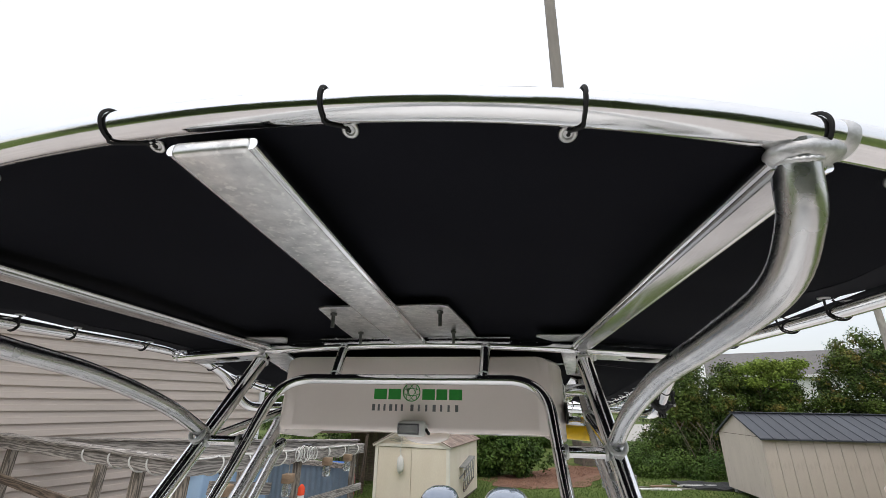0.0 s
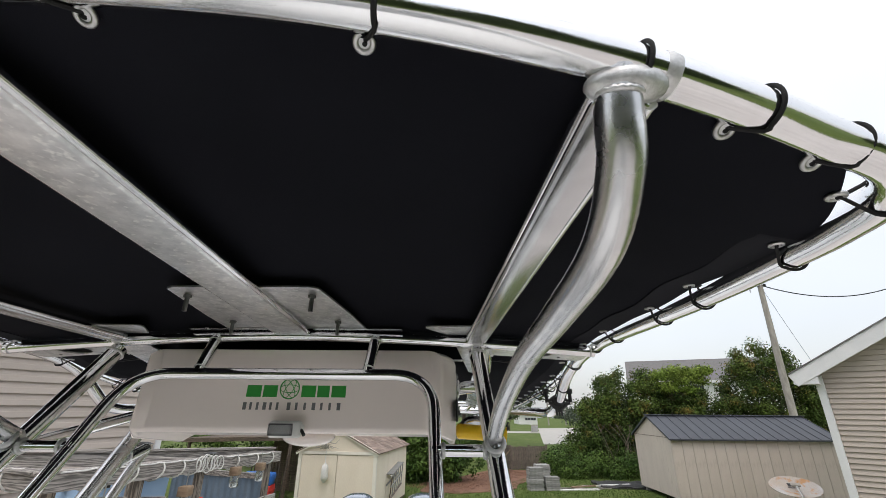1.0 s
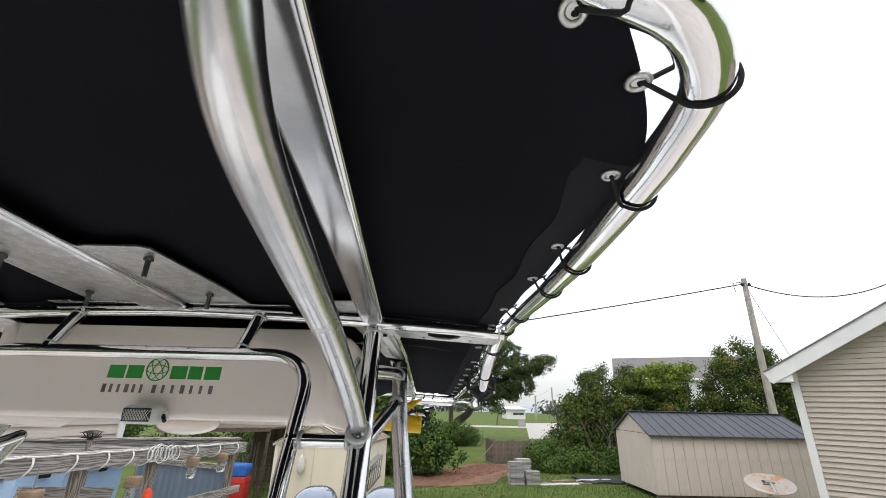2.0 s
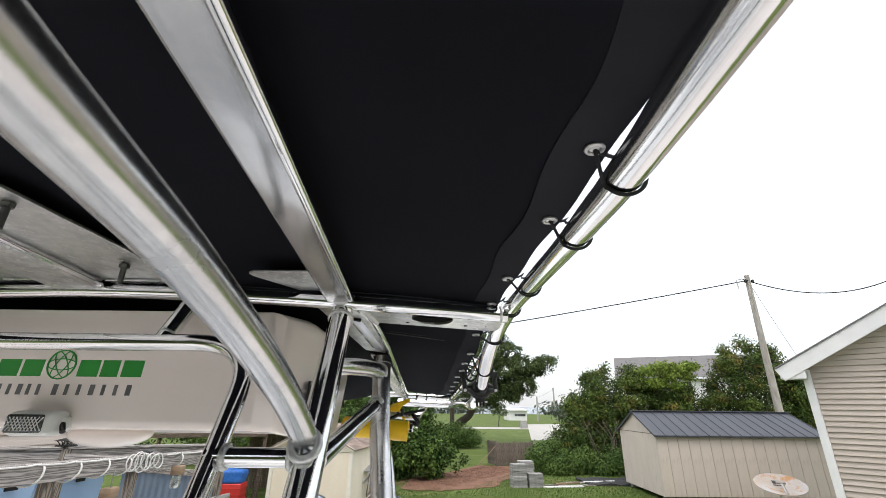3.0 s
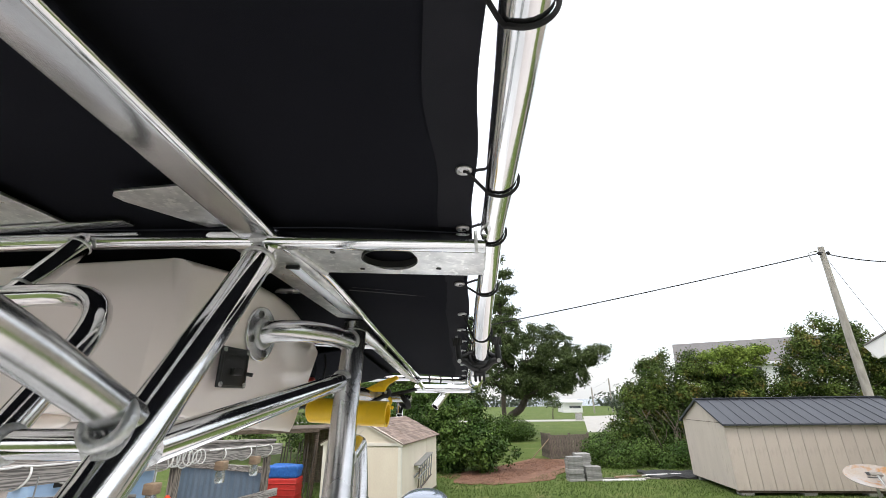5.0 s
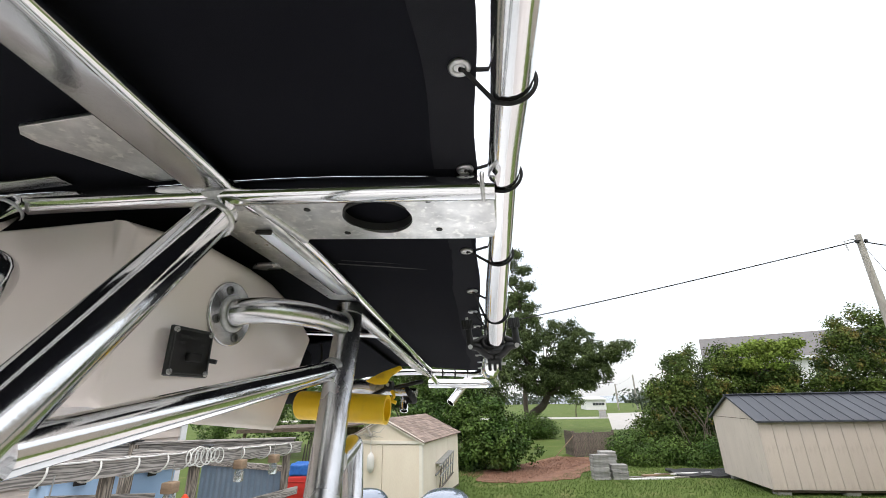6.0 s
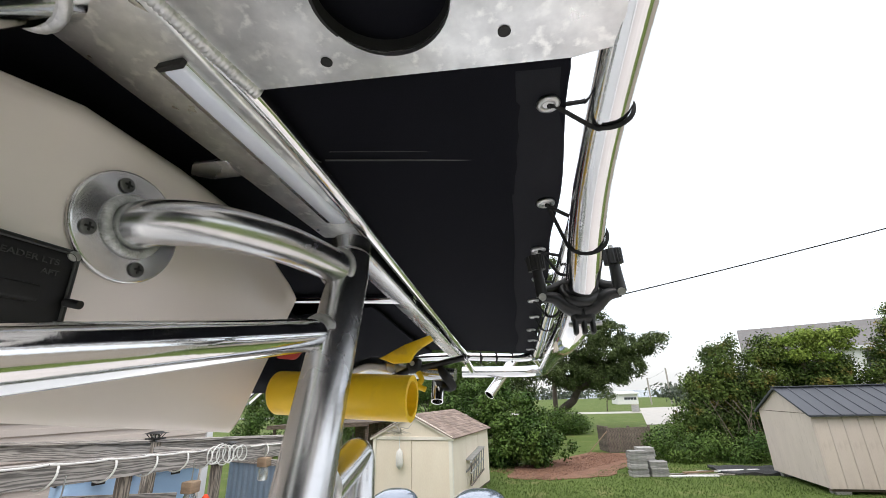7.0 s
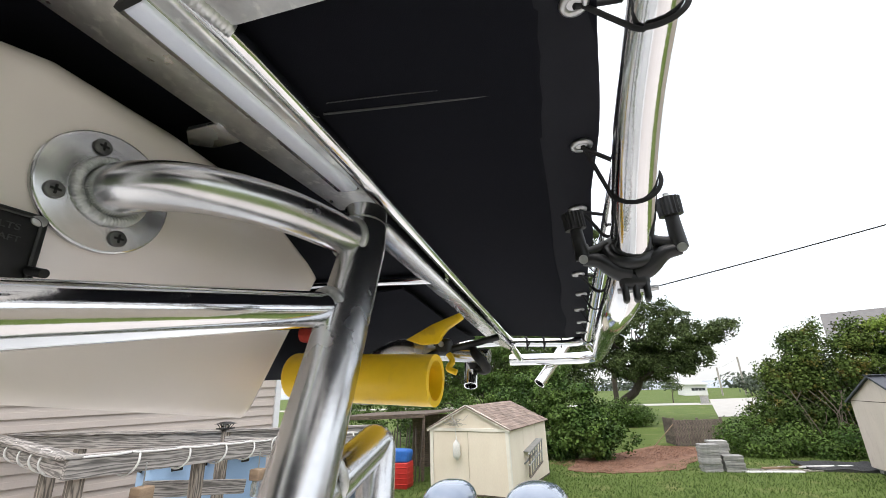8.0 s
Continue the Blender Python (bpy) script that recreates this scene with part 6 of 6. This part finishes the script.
def solar_cap(at, size=1.35):
    s = thing("solar_post_light", "small black solar lantern cap on a deck post", "lantern", "solar post lights", at=at, turn=TURN2)
    flat(part("base", box((0.15, 0.15, 0.015), (0, 0, 0.0075), 0.003), M_black, s))
    for x, y in ((-0.05, -0.05), (0.05, -0.05), (-0.05, 0.05), (0.05, 0.05), (0, -0.06), (0, 0.06), (0.06, 0), (-0.06, 0)):
        part("bar", tube([(x * 0.8, y * 0.8, 0.012), (x * 1.35, y * 1.35, 0.062)], 0.005, n=6), M_black, s)
    bm = bmesh.new()
    bmesh.ops.create_cone(bm, cap_ends=True, segments=4, radius1=0.135, radius2=0.05, depth=0.025, matrix=pose(0, 0, 0.072, 0, 0, 45))
    flat(part("roof", bm, M_black, s))
    part("lens", box((0.06, 0.06, 0.04), (0, 0, 0.034), 0.008), M_jar, s)
    s.matrix_world = s.matrix_world @ Matrix.Scale(size, 4)


solar_cap((-3.40, 4.24, 2.592), 1.0)
solar_cap((-2.655, 4.58, 2.475), 0.7)


def lantern(at):
    s = thing("jar_lantern", "clear jar lantern with a cedar block lid", "lantern", "jar lanterns by the rail", at=at)
    part("lid", box((0.088, 0.088, 0.075), (0, 0, 0.0375), 0.008), M_cedar, s, "cedar block lid")
    part("jar", tube([(0, 0, -0.105), (0, 0, -0.098), (0, 0, -0.03), (0, 0, -0.01), (0, 0, 0.0)], [0.035, 0.042, 0.042, 0.034, 0.034], n=16), M_jar, s, "clear glass jar")
    part("hook", tube([(0, 0, 0.07), (0, 0, 0.20)], 0.004, n=6), M_steel, s)
    s.matrix_world = s.matrix_world @ Matrix.Scale(1.45, 4)


for t, o, z in ((0.51, -0.10, 2.27), (1.74, -0.10, 2.20), (2.88, -0.08, 2.27), (3.65, -0.08, 2.24)):
    p = C0 + RUN * t + OUT * o
    lantern((p.x, p.y, z - 0.08))


def blue_bin(at, turn, tall, wide=0.46):
    b = thing("blue_bin", "pale blue plastic storage bin with a black latch", "storage bin", "blue bins on the deck", at=at, turn=turn)
    bm = bmesh.new()
    block(bm, (wide, 0.44, tall), Matrix.Translation((0, 0, tall / 2)), 0.03, 3)
    for v in bm.verts:
        f = 0.9 + 0.1 * v.co.z / tall
        v.co.x, v.co.y = v.co.x * f, v.co.y * f
    part("tub", bm, M_blue, b)
    part("lid", box((wide + 0.04, 0.48, 0.05), (0, 0, tall + 0.022), 0.016), M_blue, b)
    part("latch", box((0.02, 0.11, 0.07), (-wide / 2 - 0.03, 0, tall - 0.02), 0.008), M_black, b, "black latch")
    part("latch", box((0.11, 0.02, 0.07), (0, -0.26, tall - 0.02), 0.008), M_black, b, "black latch")


blue_bin((-3.42, 3.56, 1.12), TURN2 - 18, 1.20)
blue_bin((-3.72, 4.75, 1.12), TURN2 - 10, 1.09, 0.72)
PAN0, PAN1 = Vector((-2.62, 6.60, 0)), Vector((-4.75, 7.30, 0))
panel = thing("corrugated_panel", "blue corrugated metal panel along the deck", "metal panel")
bm = bmesh.new()
rows = []
for i in range(121):
    off = 0.012 * math.sin(i * 2 * math.pi / 8)
    a = PAN0 + (PAN1 - PAN0) * (i / 120) + Vector((0, off, 0))
    rows.append([bm.verts.new(a + Vector((0, d, z))) for z, d in ((0.95, 0), (1.97, 0), (1.97, 0.003), (0.95, 0.003))])
for p, q in zip(rows, rows[1:]):
    for k in range(4):
        bm.faces.new((p[k], p[(k + 1) % 4], q[(k + 1) % 4], q[k]))
bmesh.ops.recalc_face_normals(bm, faces=bm.faces)
part("sheet", bm, M_bluemetal, panel)
flat(part("cap_strip", bar(PAN0 + Z * 1.965, PAN1 + Z * 1.965, 0.07, 0.09, 0.006), M_wood, panel))
buoy = thing("marker_float", "white float stick with an orange tip", "float")
p = C0 + RUN * 1.72 - OUT * 0.32
part("stick", tube([(p.x, p.y, 0.0), (p.x, p.y, 2.02)], 0.042, n=14), M_white, buoy)
part("tip", tube([(p.x, p.y, 2.00), (p.x, p.y, 2.08), (p.x, p.y, 2.12)], [0.045, 0.043, 0.014], n=14), M_orange, buoy, "orange tip")
buoy2 = thing("marker_float", "white float stick with an orange tip", "float")
part("stick", tube([(3.02, 6.9, 0.0), (3.02, 6.9, 1.40)], 0.05, n=14), M_white, buoy2)
part("tip", tube([(3.02, 6.9, 1.38), (3.02, 6.9, 1.46), (3.02, 6.9, 1.50)], [0.052, 0.05, 0.012], n=14), M_orange, buoy2, "orange tip")

# ---- yard clutter ----
cool = thing("cooler", "red crate with a crumpled blue tarp on top", "crate", at=(-5.66, 13.55, 0), turn=4)
part("crate", box((1.02, 0.6, 0.76), (0, 0, 0.38), 0.03), M_red, cool)
for z in (0.14, 0.30, 0.46, 0.62):
    part("rib", box((1.05, 0.63, 0.025), (0, 0, z), 0.006), M_red, cool)
tarp = thing("blue_tarp", "crumpled bright blue tarp bundle on the crate", "tarp", at=(-5.66, 13.55, 0.76), turn=4)
bm = bmesh.new()
block(bm, (1.02, 0.55, 0.38), Matrix.Translation((0, 0, 0.18)), 0.08, 3)
bmesh.ops.subdivide_edges(bm, edges=list(bm.edges), cuts=2, use_grid_fill=True)
for v in bm.verts:
    v.co += Vector((noise.noise(v.co * 6), noise.noise(v.co * 6 + Vector((9, 0, 0))), noise.noise(v.co * 6 + Vector((0, 9, 0))) * (v.co.z > 0.05))) * 0.045
part("bundle", bm, M_tarp, tarp)


def fence():
    f = thing("board_fence", "weathered grey board fence at the lawn edge", "fence", at=(4.05, 24.1, 0), turn=14)
    k = flat(part("board", box((0.135, 0.022, 1.15), (0.07, 0, 0.60), 0.004), M_fence, f))
    for j in range(1, 15):
        share(k, Matrix.Translation((0.145 * j, rng.uniform(-0.008, 0.008), rng.uniform(-0.03, 0.03))), f)
    for z in (0.3, 0.95):
        flat(part("stringer", box((2.18, 0.04, 0.09), (1.09, 0.035, z), 0.004), M_fence, f))
    for x in (0.0, 1.1, 2.18):
        flat(part("post", box((0.09, 0.09, 1.25), (x, 0.06, 0.625), 0.006), M_fence, f))
    k = flat(part("board", box((0.022, 0.135, 1.2), (-0.02, 0.12, 0.62), 0.004), M_fence, f))
    for j in range(1, 9):
        share(k, Matrix.Translation((0, 0.145 * j, 0)), f)
    flat(part("brace", bar((-1.15, -0.1, 0.02), (-0.05, 0.0, 1.0), 0.03, 0.035, 0.004), M_cedar, f))


fence()


def pavers(at, turn, count, gap):
    s = thing("paver_stack", "stack of grey concrete pavers on the grass", "pavers", "paver stacks", at=at, turn=turn)
    k = flat(part("paver", box((0.60, 0.40, gap - 0.008), (0, 0, gap / 2), 0.006), M_block, s))
    for j in range(1, count):
        share(k, pose(rng.uniform(-0.035, 0.035), rng.uniform(-0.03, 0.03), gap * j, 0, 0, rng.uniform(-5, 5)), s)
    return s


pavers((4.18, 17.95, 0), 12, 10, 0.086)
pavers((4.88, 18.05, 0), 5, 7, 0.072)
pavers((4.62, 18.65, 0), 8, 11, 0.082)
planks = thing("plank_pile", "loose white and grey planks lying on the grass", "planks")
for x, y, z, l, t, mt in ((6.0, 18.0, 0.05, 1.7, 9, M_white), (6.9, 18.35, 0.05, 2.2, 12, M_wood), (7.4, 18.8, 0.11, 2.3, 14, M_white), (6.4, 18.5, 0.11, 1.4, 20, M_cedar), (5.8, 18.3, 0.05, 1.0, 3, M_wood)):
    flat(part("plank", box((l, 0.14, 0.05), (x, y, z - 0.02), 0.005, (0, 0, t)), mt, planks))
sheet = thing("ground_sheet", "crumpled black sheet beside the shed", "plastic sheet")
bm = bmesh.new()
bmesh.ops.create_grid(bm, x_segments=22, y_segments=14, size=1.0, matrix=Matrix.Translation((8.2, 19.2, 0.09)) @ Matrix.Diagonal((1.1, 0.8, 1, 1)))
for v in bm.verts:
    v.co.z += 0.07 * noise.noise(v.co * 2.3)
made = bmesh.ops.extrude_face_region(bm, geom=list(bm.faces))
bmesh.ops.translate(bm, vec=(0, 0, -0.12), verts=[v for v in made["geom"] if isinstance(v, bmesh.types.BMVert)])
bmesh.ops.recalc_face_normals(bm, faces=bm.faces)
part("sheet", bm, M_plastic_tarp, sheet)


def dish(at, face_to):
    d = thing("satellite_dish", "old rusty grey satellite dish on a post", "satellite dish")
    m = look(at, face_to) @ pose(0, 0, 0, 180)
    bm = bmesh.new()
    rings_v = []
    for i in range(9):
        r = i / 8
        rings_v.append([bm.verts.new(m @ Vector((0.60 * r * math.cos(2 * math.pi * k / 36), 0.46 * r * math.sin(2 * math.pi * k / 36), 0.12 * r * r - 0.12))) for k in range(36)])
    for a, b in zip(rings_v[1:], rings_v[2:]):
        for k in range(36):
            bm.faces.new((a[k], a[(k + 1) % 36], b[(k + 1) % 36], b[k]))
    c = bm.verts.new(m @ Vector((0, 0, -0.12)))
    for k in range(36):
        bm.faces.new((c, rings_v[1][k], rings_v[1][(k + 1) % 36]))
    bmesh.ops.delete(bm, geom=rings_v[0], context="VERTS")
    bmesh.ops.recalc_face_normals(bm, faces=bm.faces)
    bmesh.ops.solidify(bm, geom=list(bm.faces), thickness=0.012)
    part("reflector", bm, M_dish, d)
    part("rim", sweep(bmesh.new(), [m @ Vector((0.60 * math.cos(2 * math.pi * k / 40), 0.46 * math.sin(2 * math.pi * k / 40), 0.0)) for k in range(40)], 0.012, 8, closed=True), M_dish, d)
    for x, y, w, h in ((-0.10, -0.20, 0.15, 0.08), (0.07, -0.20, 0.09, 0.11), (0.0, -0.09, 0.26, 0.025)):
        flat(part("mark", block(bmesh.new(), (w, h, 0.004), m @ Matrix.Translation((x, y, 0.030 - 0.12 + 0.12 * (x * x / 0.36 + y * y / 0.21)))), M_black, d))
    a = m @ Vector((0, 0, -0.14))
    part("arm", bar(m @ Vector((0.0, 0.44, 0.0)), m @ Vector((0.02, 0.10, 0.10)), 0.05, 0.03, 0.008), M_steel, d)
    part("receiver", block(bmesh.new(), (0.22, 0.12, 0.05), m @ Matrix.Translation((0.02, 0.06, 0.10)), 0.015), M_pole, d, "grey receiver head")
    part("post", tube([(a.x, a.y + 0.05, 0), (a.x, a.y + 0.05, a.z)], 0.03, n=12), M_steel, d)


dish((10.26, 11.65, 1.16), (9.3, 8.6, 7.7))

# ---- pole and wires ----
pole = thing("utility_pole", "leaning grey wooden utility pole above the shed", "utility pole")
part("shaft", tube([(18.25, 21.5, -0.2), (18.30, 21.5, 5), (18.40, 21.5, 10.22)], [0.19, 0.17, 0.125], n=14), M_pole, pole)
part("bracket", tube([(17.7, 21.4, 9.4), (17.65, 21.4, 9.9), (18.05, 21.45, 10.0), (18.4, 21.5, 9.87)], 0.028, n=6), M_steel, pole)
for x in (18.15, 18.55):
    part("insulator", disc(bmesh.new(), Matrix.Translation((x, 21.36, 9.75)), 0.07, 0.18, 12, 0.03), M_rubber, pole)
wires = thing("power_lines", "thin dark power lines hung from the pole", "wires")


def wire(a, b, sag, r=0.030):
    a, b = Vector(a), Vector(b)
    part("wire", tube([a.lerp(b, k / 24) - Z * sag * 4 * (k / 24) * (1 - k / 24) for k in range(25)], r, n=5), M_rubber, wires)


wire((18.34, 21.4, 9.9), (-10.3, 21.8, 5.0), 0.2)
wire((18.40, 21.5, 9.9), (27.0, 21.15, 10.3), 0.9)
wire((18.40, 21.5, 9.9), (21.5, 22.4, 4.0), 0.1, 0.010)
far_poles = [((22.1, 96, 0), 5.1), ((26.4, 98, 0), 7.0)]
for at, h in far_poles:
    q = thing("utility_pole", "distant thin utility pole by the road", "utility pole", "far utility poles")
    part("shaft", tube([at, (at[0], at[1], h)], 0.16, n=8), M_pole, q)
wire((22.1, 96, 4.9), (26.4, 98, 6.8), 0.2, 0.012)

ubox = thing("utility_box", "small grey utility box beside the concrete drive", "utility box", at=(13.1, 64.8, 0), turn=8)
part("cabinet", box((0.85, 0.6, 0.95), (0, 0, 0.475), 0.05), M_block, ubox)
part("lid", box((0.92, 0.66, 0.09), (0, 0, 0.97), 0.03), M_pole, ubox)
part("plinth", box((1.1, 0.85, 0.10), (0, 0, 0.05), 0.02), M_concrete, ubox, "concrete plinth")

# ---- far buildings ----
wb = thing("white_garage", "long low white building by the far road", "building", at=(16.3, 100, 0))
flat(part("wall", box((4.2, 8, 2.0), (2.1, 4, 1.0)), M_white, wb))
flat(part("roof", bar((2.1, -0.5, 2.1), (2.1, 8.5, 2.6), 4.6, 0.2, 0.0), M_trim, wb))
for j in range(4):
    flat(part("window", box((0.55, 0.06, 0.5), (1.7 + 0.62 * j, -0.02, 1.15), 0.01), M_glassdark, wb))
big = thing("far_house", "pale house with a grey shingle roof behind the thicket", "house", at=(20.4, 46, 0), turn=-23)
flat(part("wall", box((15, 9, 6.0), (7.5, 4.6, 3.0)), M_trim, big))
gable_roof(big, 0, 15, 0, 9.2, 6.0, 8.55, 0.4, 0.1, M_greyroof, "roof", False)
flat(part("fascia", box((15.6, 0.06, 0.22), (7.5, -0.42, 5.92), 0.01), M_trim, big))
for x in (6.3, 8.6):
    flat(part("window", box((1.0, 0.05, 1.4), (x, 0.06, 4.9), 0.01), M_glassdark, big))
